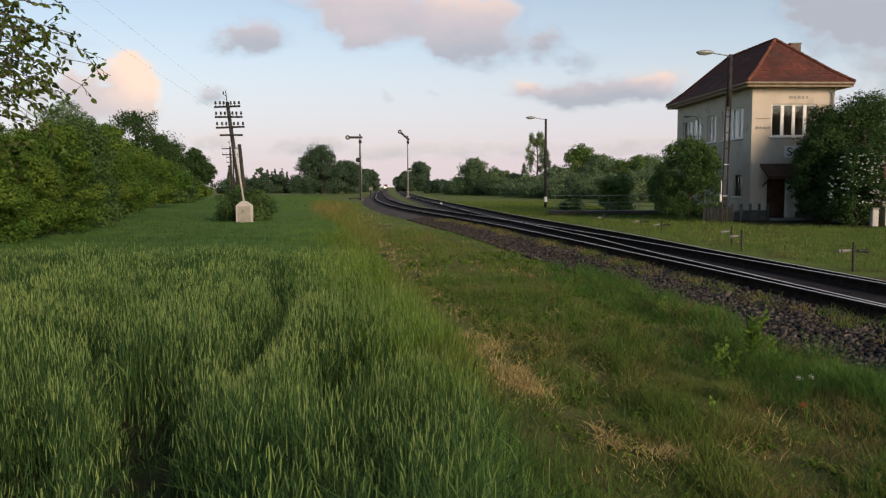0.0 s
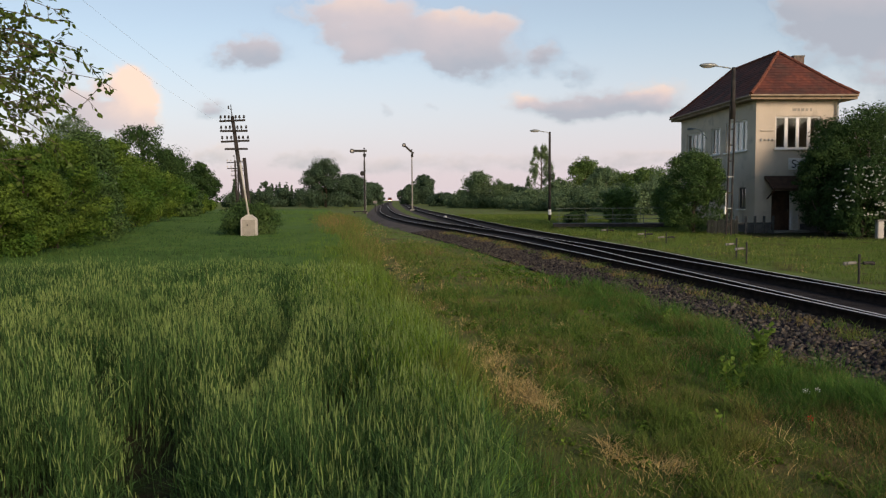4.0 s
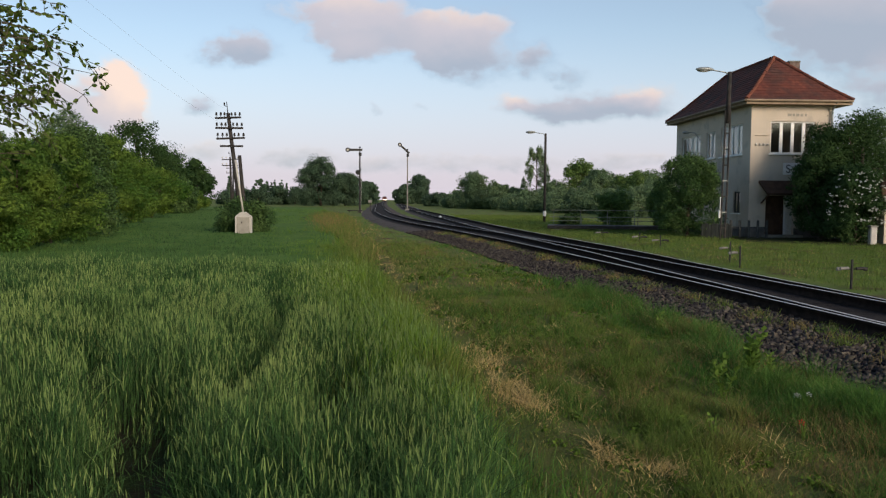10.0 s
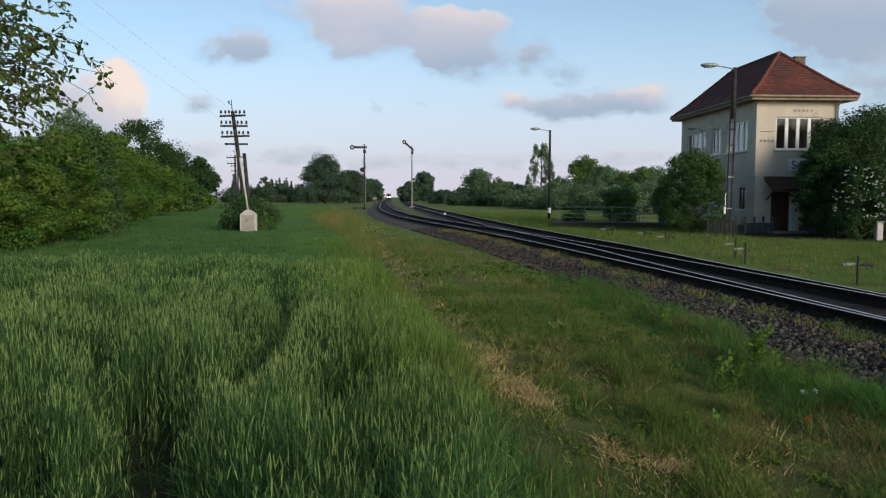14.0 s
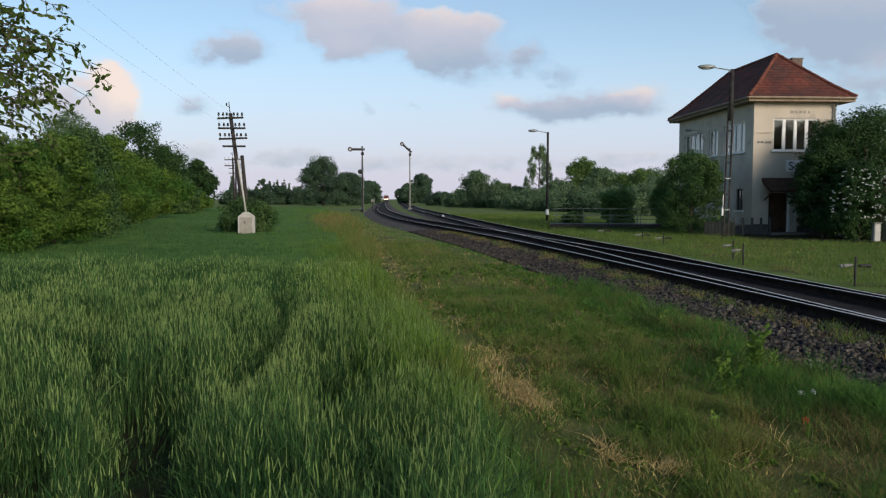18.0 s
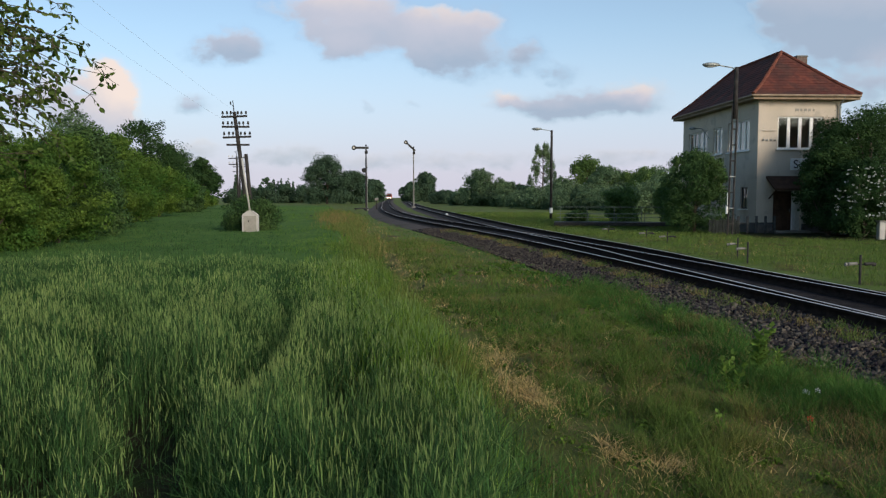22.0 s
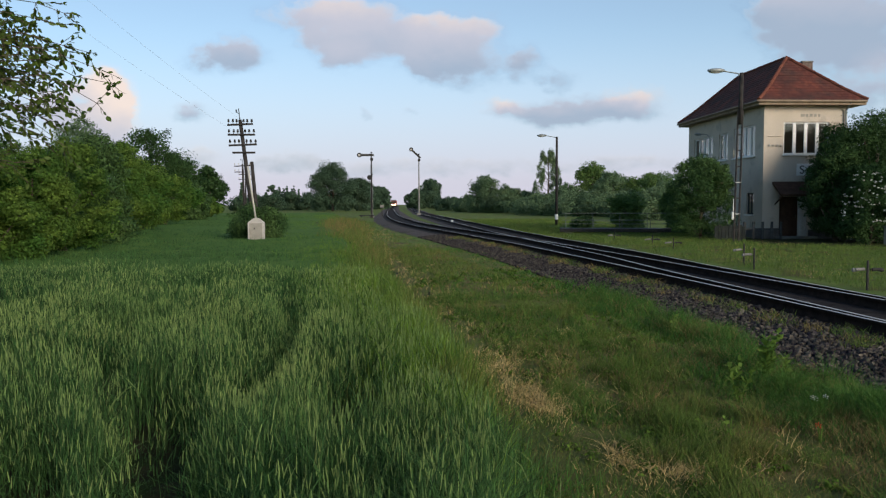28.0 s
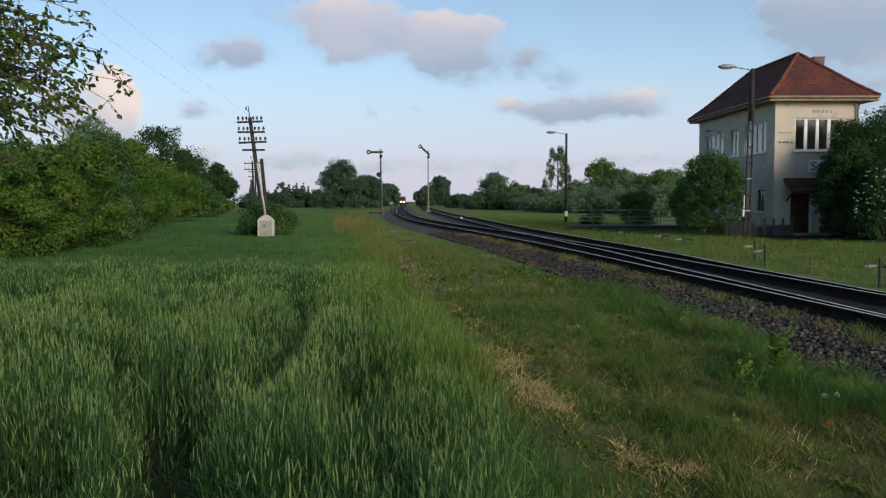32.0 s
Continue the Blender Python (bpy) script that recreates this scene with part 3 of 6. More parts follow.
def build_grass():
    green, lush, brown, dry = [], [], [], []
    # matted litter under the verge's grass
    ys = np.concatenate([np.arange(-8, 14, 0.3), np.arange(14, 32, 0.8)])
    us = np.linspace(0, 1, 26)
    V = []
    for yy in ys:
        xs = float(field_edge(yy)) - 0.15 + us * (float(main_x(yy)) - 2.45 - float(field_edge(yy)))
        zz = ground_z(xs, np.full(26, yy)) + 0.006 + 0.02 * value_noise(xs * 4, np.full(26, yy * 4), 47)
        zz[0], zz[-1] = zz[0] - 0.05, zz[-1] - 0.06
        V += list(zip(xs, np.full(26, yy), zz))
    k = (np.arange(len(ys) - 1)[:, None] * 26 + np.arange(25)[None, :]).ravel()
    litter = indexed("verge_ground", V, np.stack([k, k + 1, k + 27, k + 26], -1), M_VERGE, smooth=True)
    tagged(litter, "matted brown and green litter under the verge grass", "ground", kind="structure")
    for y0, y1, per, wide in ((-14.0, 2.2, 220, 1.8), (2.2, 7.0, 4600, 0.8), (7.0, 14.0, 2000, 1.15), (14.0, 30.0, 300, 2.4), (30.0, 75.0, 26, 5.5)):
        x1 = 6.5 if y1 > 3 else 9.0
        x0 = float(field_edge(y1)) - 0.5
        n = int((y1 - y0) * (x1 - x0) * per)
        x, y = rng.uniform(x0, x1, n), rng.uniform(y0, y1, n)
        off = x - main_x(y)
        toe = np.interp(y, [5.5, 7.2, 9.5], [-2.95, -2.8, -2.35]) + 0.5 * (value_noise(x * 1.1, y * 1.1, 31) - 0.5)
        inside = x - field_edge(y)
        patch = 0.65 * value_noise(x * 0.9, y * 0.9, 33) + 0.35 * value_noise(x * 2.7, y * 2.2, 34)
        bare = value_noise(x * 1.5, y * 1.3, 43) * 0.65 + value_noise(x * 5, y * 4, 44) * 0.35
        rut = 0.8 * (y > 9) * (y < 23) * np.exp(-((x - field_edge(y) - 0.62 - 0.1 * np.sin(y * 1.3)) / 0.2) ** 2)
        # trodden strip of old straw along the crop, and a thin dry corner near the viewer
        strip = np.exp(-((inside - 0.42 - 0.05 * y / 6) / 0.3) ** 2) * np.interp(y, [4.1, 4.6, 9.5, 13], [0.1, 0.9, 0.9, 0.25])
        corner = np.clip((x - 1.9) * 0.7, 0, 1) * np.clip((5.9 - y) / 1.2, 0, 1) * (off < -3.0)
        fans = sum(np.exp(-((x - fx) ** 2 + (y - fy) ** 2) / 0.02) for fx, fy in ((1.06, 5.0), (1.06, 4.75), (1.4, 4.55), (1.25, 4.6)))
        keep = (off < toe) & (inside > -0.35) & (rng.random(n) > 0.85 * fans) & (rng.random(n) < np.clip((bare - 0.22) * 6, 0.4, 1) * (1 - rut) * (1 - 0.72 * strip) * (1 - 0.45 * corner))
        x, y, inside, patch, off, strip, corner = (v[keep] for v in (x, y, inside, patch, off, strip, corner))
        n = len(x)
        old = value_noise(x * 1.6, y * 1.1, 35) * 0.6 + value_noise(x * 4.2, y * 3.4, 36) * 0.4
        straw = rng.random(n) < 0.55 * strip * np.clip((old - 0.3) * 3, 0, 1) + 0.5 * np.clip((old - 0.68) * 6, 0, 1) * np.interp(y, [6, 14], [1, 0.5])
        rusty = ~straw & (rng.random(n) < 0.3 * corner + 0.5 * np.clip((0.5 * value_noise(x * 1.2, y * 0.9, 48) + 0.5 * value_noise(x * 3.4, y * 2.8, 53) - 0.5) * 4, 0, 0.8) + 0.07)
        near = np.interp(y, [7, 9.5], [3.9, 3.35])
        rich = ~straw & ~rusty & (rng.random(n) < np.clip((off + near + 0.25) * 3.5, 0, 0.92) + 0.4 * (value_noise(x * 1.0, y * 0.8, 49) > 0.72))
        tuft = 0.55 * value_noise(x * 3.1, y * 2.4, 37) + 0.45 * value_noise(x * 7.5, y * 6.0, 54)
        h = (0.03 + 0.12 * patch * patch + 0.34 * np.clip(tuft - 0.45, 0, 1)) * rng.uniform(0.45, 1.3, n)
        toe_rise = np.clip((off + near) / 0.6, 0, 1) * np.interp(y, [12, 20], [1, 0])
        h = h * np.where((off > -3.6) & (y > 16), 0.45, 1.0)
        h = (h * (1 + 0.7 * toe_rise) + 0.06 * toe_rise) * np.clip(0.4 + 0.7 * inside, 0.4, 1.0) * (1 - 0.3 * corner)
        z = ground_z(x, y) + 0.01
        for mask, bag, top in ((~straw & ~rusty & ~rich, green, 0.36), (rich, lush, 0.4), (rusty, brown, 0.2), (straw, dry, 0.1)):
            m = int(mask.sum())
            bag.append(blades(x[mask], y[mask], z[mask], np.minimum(h[mask], top * rng.uniform(0.7, 1, m)), np.full(m, 0.0032 * wide), rng.uniform(0.15, 1.0 if top > 0.3 else 1.8, m), 2))
    # taller yellow-green grass that lines the crop
    n = 20000
    y = 5.7 + 19 * rng.random(n) ** 1.3
    x = field_edge(y) + rng.normal(-0.25, 0.3, n) - 0.25 * rng.random(n) ** 2 * y / 8
    h = 0.48 * rng.uniform(0.5, 1.1, n) * np.clip(1.0 - (x - field_edge(y)) * 1.6, 0.2, 1.0) * np.interp(y, [5, 9, 24], [0.9, 1.0, 0.5]) * (0.5 + value_noise(x * 3, y * 2, 39))
    green.append(blades(x, y, ground_z(x, y), h, 0.0026 * (1 + 0.07 * y), rng.uniform(0.1, 0.5, n), 2))
    n = 16000
    y = 20 + 55 * rng.random(n) ** 1.2
    x = field_edge(y) + rng.normal(0, 0.012, n) * y + 0.5 * (value_noise(y * 0.5, y * 0, 51) - 0.5)
    h = rng.uniform(0.12, 0.5, n) * (0.4 + value_noise(x * 0.8, y * 0.5, 52))
    for bag, w in ((green, rng.random(n) < 0.7), (brown, rng.random(n) < 0.25)):
        bag.append(blades(x[w], y[w], ground_z(x[w], y[w]), h[w], 0.0022 * (1 + 0.08 * y[w]), rng.uniform(0.1, 0.7, int(w.sum())), 2))
    n = 480
    y = rng.normal(50, 5.0, n)
    x = -0.149 * y + rng.normal(0, 0.6, n)
    brown.append(blades(x, y, ground_z(x, y), rng.uniform(0.25, 0.75, n), np.full(n, 0.011), rng.uniform(0.05, 0.5, n), 2))
    # short dark grass in front of the crop's near corner
    n = 1500
    y = rng.uniform(2.6, 4.9, n)
    x = field_edge(y) + rng.normal(-0.12, 0.2, n)
    lush.append(blades(x, y, ground_z(x, y), rng.uniform(0.06, 0.26, n), np.full(n, 0.0028), rng.uniform(0.1, 0.9, n), 2))
    # a dark wheel rut along the verge
    ys = np.arange(9.5, 24, 0.25)
    c = field_edge(ys) + 0.62 + 0.1 * np.sin(ys * 1.3)
    half = (0.14 + 0.1 * value_noise(ys * 1.7, ys * 0, 45)) * np.clip(np.minimum(ys - 9.4, 24.2 - ys) / 2, 0.1, 1)
    V = []
    for o, dz in ((-1.0, -0.01), (-0.5, 0.012), (0.5, 0.012), (1.0, -0.01)):
        V.append(np.stack([c + o * half, ys, ground_z(c + o * half, ys) + dz], -1))
    V = np.stack(V, 1).reshape(-1, 3)
    k = (np.arange(len(ys) - 1)[:, None] * 4 + np.arange(3)[None, :]).ravel()
    rut = indexed("wheel_rut", V, np.stack([k, k + 1, k + 5, k + 4], -1), M_FIELDSOIL, smooth=True)
    tagged(rut, "dark bare wheel rut in the verge beside the crop", "ground", kind="structure")
    # flattened straw fans along the field's edge, and green weeds on the shoulder by the rails
    for cx, cy, cr, k in [(0.22, 8.3, 0.2, 200), (0.38, 7.6, 0.22, 260), (0.56, 6.75, 0.16, 270), (0.66, 6.35, 0.14, 220), (0.74, 6.1, 0.1, 160), (1.06, 5.05, 0.08, 130), (1.06, 4.8, 0.07, 110), (1.4, 4.6, 0.08, 190), (1.25, 4.62, 0.08, 60), (1.85, 4.75, 0.2, 60), (2.3, 5.1, 0.25, 60), (2.7, 5.8, 0.3, 60), (1.3, 6.6, 0.3, 70), (0.9, 8.4, 0.3, 80)] + [(float(field_edge(yy)) + rng.uniform(0.3, 1.0), yy, 0.25, 45) for yy in np.arange(7, 30, 0.9)] + [(float(field_edge(yy)) + rng.uniform(0.2, 1.8), yy, 0.7, 22) for yy in np.arange(30, 75, 1.6)]:
        k = int(1.3 * k) if 6 < cy < 9 else k
        x, y = cx + rng.normal(0, cr * 0.7, k), cy + rng.normal(0, cr, k)
        dry.append(blades(x, y, ground_z(x, y) + rng.uniform(0.01, 0.04, k), rng.uniform(0.02, 0.085, k), np.full(k, 0.0019 * (1 + 0.1 * cy)), rng.uniform(0.7, 3.2, k), 3))
    for t in range(130):
        y0 = 7 + 30 * rng.random() ** 1.5
        k = 40
        y = y0 + rng.normal(0, 0.09, k)
        x = main_x(y) + rng.uniform(-1.65, -1.0) + rng.normal(0, 0.09, k)
        (brown if t % 5 < 2 else green).append(blades(x, y, np.full(k, 0.07), rng.uniform(0.04, 0.17, k), np.full(k, 0.003 * (1 + 0.06 * y0)), rng.uniform(0.2, 1.2, k), 2))
    # tan patches on the meadow beyond the rails
    for cx, cy in [(9.4, 20.6), (9.0, 18.4), (10.2, 24.5), (8.7, 26.5), (11.3, 30.5), (10.4, 28.0), (12.6, 31.5), (8.8, 23.0), (11.6, 26.0)]:
        k = 60
        x, y = cx + rng.normal(0, 0.55, k), cy + rng.normal(0, 0.5, k)
        dry.append(blades(x, y, ground_z(x, y), rng.uniform(0.04, 0.13, k), np.full(k, 0.0045), rng.uniform(0.4, 1.6, k), 2))
    # broad-leaved herbs in clumps
    herbs = []
    for t in range(950):
        y0 = 3.5 + 16 * rng.random() ** 1.4
        x0 = rng.uniform(float(field_edge(y0)) + 0.5, float(main_x(y0)) - 2.4)
        if value_noise(np.array([x0 * 0.8]), np.array([y0 * 0.8]), 41)[0] < 0.42:
            continue
        k = 0.05 + 0.09 * rng.random()
        herbs.append(foliage([(x0, y0, float(ground_z(x0, y0)) + 0.03, k, k, 0.05 + 0.06 * rng.random())], 30, 0.010 + 0.0012 * y0, shell=0.2))
    c = polys("herbs", np.concatenate(herbs), 4, M_HERB)
    tagged(c, "low broad-leaved herbs in the grass", "herbs", kind="stuff")
    a = polys("grass", np.concatenate(green), 4, M_GRASS)
    tagged(a, "rough green grass on the verge beside the track", "grass", kind="stuff")
    d = polys("lush_grass", np.concatenate(lush), 4, M_LUSH)
    tagged(d, "taller dark green grass along the foot of the ballast", "grass", kind="stuff")
    e = polys("withered_grass", np.concatenate(brown), 4, M_BROWNGRASS)
    tagged(e, "thin withered brown grass in the verge", "grass", kind="stuff")
    b = polys("dry_grass", np.concatenate(dry), 4, M_STRAW)
    tagged(b, "straw-coloured dry grass along the field edge", "grass", kind="stuff")
    # the meadow beyond the rails
    n = 100000
    y = 9 + 75 * rng.random(n) ** 1.6
    x = main_x(y) + rng.uniform(2.3, 14, n) + y * 0.05
    keep = ~((x > 13.5) & (y > 35)) & ~((x > 12.7) & (y > dark_ground_front(x) + 0.25)) & (x < 0.62 * y + 3)
    x, y = x[keep], y[keep]
    n = len(x)
    wide = 1 + y * 0.09
    c = polys("meadow_grass", blades(x, y, ground_z(x, y), rng.uniform(0.05, 0.17, n), 0.002 * wide, rng.uniform(0.15, 0.8, n), 2), 4, M_GRASS)
    tagged(c, "bright green grass between the rails and the signal box", "grass", kind="stuff")


# ---- trees and shrubs ----
def clumps(w, d, z0, z1, count, rad, seed, taper=0.5):
    """Clumps that fill a crown of that width, depth and height range (a column if taper is negative), each with smaller tufts."""
    r = np.random.default_rng(seed)
    out, tufts = [], []
    for i in range(count):
        a, u = r.uniform(0, 6.28), r.random()
        z = z0 + (z1 - z0) * (0.08 + 0.84 * u)
        prof = math.sqrt(max(0.05, 1 - abs(2 * u - 0.8) ** 2 / 1.6)) * (1 - taper * max(0, u - 0.5))
        if taper < 0:
            prof = 1 - 2.2 * max(0, u - 0.75)
        q = math.sqrt(r.random())
        k = rad * r.uniform(0.55, 1.1)
        cx, cy = math.cos(a) * q * prof * (w / 2 - 0.3 * k), math.sin(a) * q * prof * (d / 2 - 0.3 * k)
        out.append((cx, cy, z, 0.85 * k, 0.85 * k, k * r.uniform(0.55, 0.8)))
        for j in range(2):
            v = r.normal(0, 1, 3) + (0.5 * cx / w, 0.5 * cy / d, 0.4)
            v /= np.linalg.norm(v)
            s = k * r.uniform(0.25, 0.42)
            tufts.append((cx + v[0] * 0.85 * k, cy + v[1] * 0.85 * k, max(z + v[2] * 0.65 * k, 0.1), s, s, s * 0.8))
    return out + tufts


def cone_clumps(w, z0, z1, count, rad, seed):
    """Clumps in a cone, broad below and pointed above."""
    r = np.random.default_rng(seed)
    out = []
    for i in range(count):
        u = r.random() ** 1.4
        k = rad * (1.15 - 0.75 * u) * r.uniform(0.7, 1.1)
        a, q = r.uniform(0, 6.28), math.sqrt(r.random()) * (w / 2) * (1 - 0.92 * u)
        out.append((math.cos(a) * q, math.sin(a) * q, z0 + (z1 - z0) * u, k, k, k * 0.8))
    return out


def tree(name, x, y, h, w, label, category, leaf, n, size, seed, trunk=0.25, group="", count=None, taper=0.5, bark=None, base=None, rad=None, cone=False):
    root = thing(name, x, y, float(ground_z(x, y)) - 0.02, label, category, group)
    z0 = h * trunk
    low = z0 if base is None else base
    cl = cone_clumps(w, low, h, count, rad or w * 0.16, seed) if cone else clumps(w, w, low, h, count or 16, rad or w * 0.19, seed, taper)
    bm = bmesh.new()
    r = max(0.04, 0.028 * h)
    rod(bm, (0, 0, 0), (0, 0, z0), r, r * 0.8, 9)
    rod(bm, (0, 0, z0), (0.03 * h, 0, h * 0.72), r * 0.8, r * 0.25, 8)
    for cx, cy, cz, *_ in cl[:9]:
        rod(bm, (0, 0, max(z0 * 0.8, cz - 0.35 * h)), (cx * 0.9, cy * 0.9, cz), r * 0.35, r * 0.1, 6)
    part("trunk", bm, bark or M_BARK, root, smooth=True)
    crown = polys("crown", foliage(cl, n, size), 4, leaf, root)
    return root


def birch_tree(x, y, h):
    """A slim birch whose thin twigs hang in separate feathery sprays."""
    root = thing("tree", x, y, -0.05, "thin-leaved birch tree with drooping twigs above the bushes", "tree", "trees in the distance")
    r = np.random.default_rng(77)
    bm = bmesh.new()
    rod(bm, (0, 0, 0), (0.2, 0, h * 0.55), 0.16, 0.1, 8)
    rod(bm, (0.2, 0, h * 0.55), (0.0, 0, h * 0.97), 0.1, 0.02, 7)
    cl = []
    for i in range(60):
        u = r.uniform(0.34, 1.0)
        side = r.choice([-1, 1]) * (0.25 + r.random()) * 2.8 * (1.08 - u) ** 0.6
        c = Vector((side, r.normal(0, 0.7) * (1.1 - u), h * u - 0.25 * abs(side)))
        rod(bm, (0.1, 0, max(1, c.z - 1.2)), c, 0.04, 0.012, 5)
        k = r.uniform(0.32, 0.58)
        cl.append((c.x, c.y, c.z - 0.25, k, k, k * r.uniform(1.6, 2.6)))
    part("trunk", bm, M_BARK, root, "slim pale-barked trunk and twigs", True)
    polys("crown", foliage(cl, 10000, 0.11, shell=0.4), 4, M_LEAF_FAR_PALED, root)


def build_woods():
    # far trees: kind, x, y, height, width
    far = [("oak", -30.6, 190, 11.8, 9.5), ("oak", -25.5, 197, 8.4, 8.1), ("poplar", -25.7, 260, 7.8, 5.7),
           ("oak", -10.2, 300, 10.8, 9.6), ("oak", -15.4, 296, 6.9, 7.0), ("oak", 5.8, 150, 7.0, 6.9), ("shrub", 9.9, 140, 4.4, 4.5),
           ("oak", 22.8, 130, 8.7, 5.7), ("shrub", 18.2, 127, 4.6, 5.6), ("oak", 26.1, 126, 6.2, 6.5),
           ("oak", 30.2, 124, 6.2, 7.3), ("oak", 32.4, 117, 6.2, 6.0), ("oak", 22.1, 112, 6.2, 5.0), ("oak", 27.9, 107, 5.6, 6.0), ("oak", 26.5, 94, 4.9, 5.7), ("shrub", 3.2, 165, 3.1, 6.0), ("shrub", -1.5, 200, 3.0, 6.5), ("shrub", 12.7, 143, 4.0, 5.3)]
    kinds = {"oak": ("round-crowned broadleaf tree behind the meadow", 0.12, 0.4), "poplar": ("slim grey-green tree far down the line", 0.1, 0.5),
             "shrub": ("leafy green shrub at the meadow's edge", 0.03, 0.4)}
    for i, (k, x, y, h, w) in enumerate(far):
        w *= 1.25
        lab, trunk, taper = kinds[k]
        # the farthest crowns take the haze-tinted leaf colour
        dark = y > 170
        tree("tree" if k != "shrub" else "shrub", x, y, h, w, lab, "tree" if k != "shrub" else "shrub", M_LEAF_HAZE if dark else (M_LEAF_MID if i % 3 == 1 and y < 135 else M_LEAF_FAR_PALED),
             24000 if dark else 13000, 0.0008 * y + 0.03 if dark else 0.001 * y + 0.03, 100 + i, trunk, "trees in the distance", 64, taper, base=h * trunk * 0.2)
    birch_tree(16.1, 136, 11.3)
    left = [(-28.4, 72, 9.0, 7.4), (-33.9, 105, 7.0, 6.2), (-24.8, 50, 7.2, 5.0), (-33.6, 92, 8.0, 5.6)]
    for i, (x, y, h, w) in enumerate(left):
        tree("tree", x, y, h, w, "dark green broadleaf tree above the hedge", "tree", M_LEAF_FAR_PALED if i == 2 else M_LEAF_DEEP, 12000, 0.0011 * y + 0.025, 140 + i, 0.2, "trees behind the hedge", 44)
    spruce = [(-59.6, 240, 5.6, 3.9), (-56.6, 245, 7.4, 3.6), (-54.7, 243, 7.0, 2.8), (-53.0, 240, 7.6, 2.8), (-51.8, 242, 6.9, 2.6), (-50.7, 240, 7.5, 2.8), (-49.5, 241, 6.6, 2.6), (-47.6, 170, 6.6, 1.8)]
    for i, (x, y, h, w) in enumerate(spruce):
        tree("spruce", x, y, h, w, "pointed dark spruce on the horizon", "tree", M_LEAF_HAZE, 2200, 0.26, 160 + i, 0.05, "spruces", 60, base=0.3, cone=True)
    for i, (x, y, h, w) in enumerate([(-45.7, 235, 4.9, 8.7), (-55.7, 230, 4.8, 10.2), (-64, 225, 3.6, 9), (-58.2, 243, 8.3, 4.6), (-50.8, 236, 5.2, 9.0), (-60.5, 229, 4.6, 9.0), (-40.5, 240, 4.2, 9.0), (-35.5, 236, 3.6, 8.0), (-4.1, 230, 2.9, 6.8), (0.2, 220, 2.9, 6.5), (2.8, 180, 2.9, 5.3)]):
        tree("shrub", x, y, h, w, "low dark shrub on the horizon", "shrub", M_LEAF_HAZE if x < 0 else M_LEAF_FAR_PALED, 3500, 0.28, 170 + i, 0.03, "far shrubs", 24, 0.3, base=0.2)
    low = [(9.9, 156, 2.5, 5.7), (11.7, 136, 2.4, 5.1), (12.9, 120, 2.6, 5.3), (15.2, 114, 2.4, 5.1), (16.9, 107, 2.5, 5.5), (19.6, 104, 2.7, 5.3), (21.6, 99, 2.6, 5.1), (22.2, 91, 2.9, 4.7), (22.4, 83, 3.4, 4.3)]
    for i, (x, y, h, w) in enumerate(low):
        w *= 1.6
        tree("shrub", x, y, h, w, "green shrub along the edge of the meadow", "shrub", M_LEAF_FAR_PALED, 6500, 0.0012 * y + 0.03, 180 + i, 0.03, "meadow edge shrubs", 34, 0.3, base=0.1)
    hedge = [(-12.7, 20.5, 3.3, 3.0), (-12.6, 22.5, 3.5, 3.0), (-13.4, 26, 3.9, 3.6), (-14.9, 31, 4.4, 4.2), (-17.3, 39, 5.0, 4.6), (-20.2, 49, 4.4, 5.0), (-24.0, 63, 3.9, 5.4), (-28.9, 82, 3.8, 5.0), (-33.4, 100, 3.0, 5.0), (-15.8, 24.5, 3.6, 4.2), (-18.5, 31, 4.1, 4.6), (-12.9, 17.5, 3.2, 3.0)]
    for i, (x, y, h, w) in enumerate(hedge):
        tree("hedge_shrub", x, y, h, w, "tall leafy hedge shrub beside the field", "shrub", M_LEAF if i not in (3, 7, 10) else M_LEAF_DARK, 30000 if y < 42 else 14000, 0.00125 * y + 0.018, 200 + i, 0.05, "hedge along the field", 44, 0.25, base=0.1)


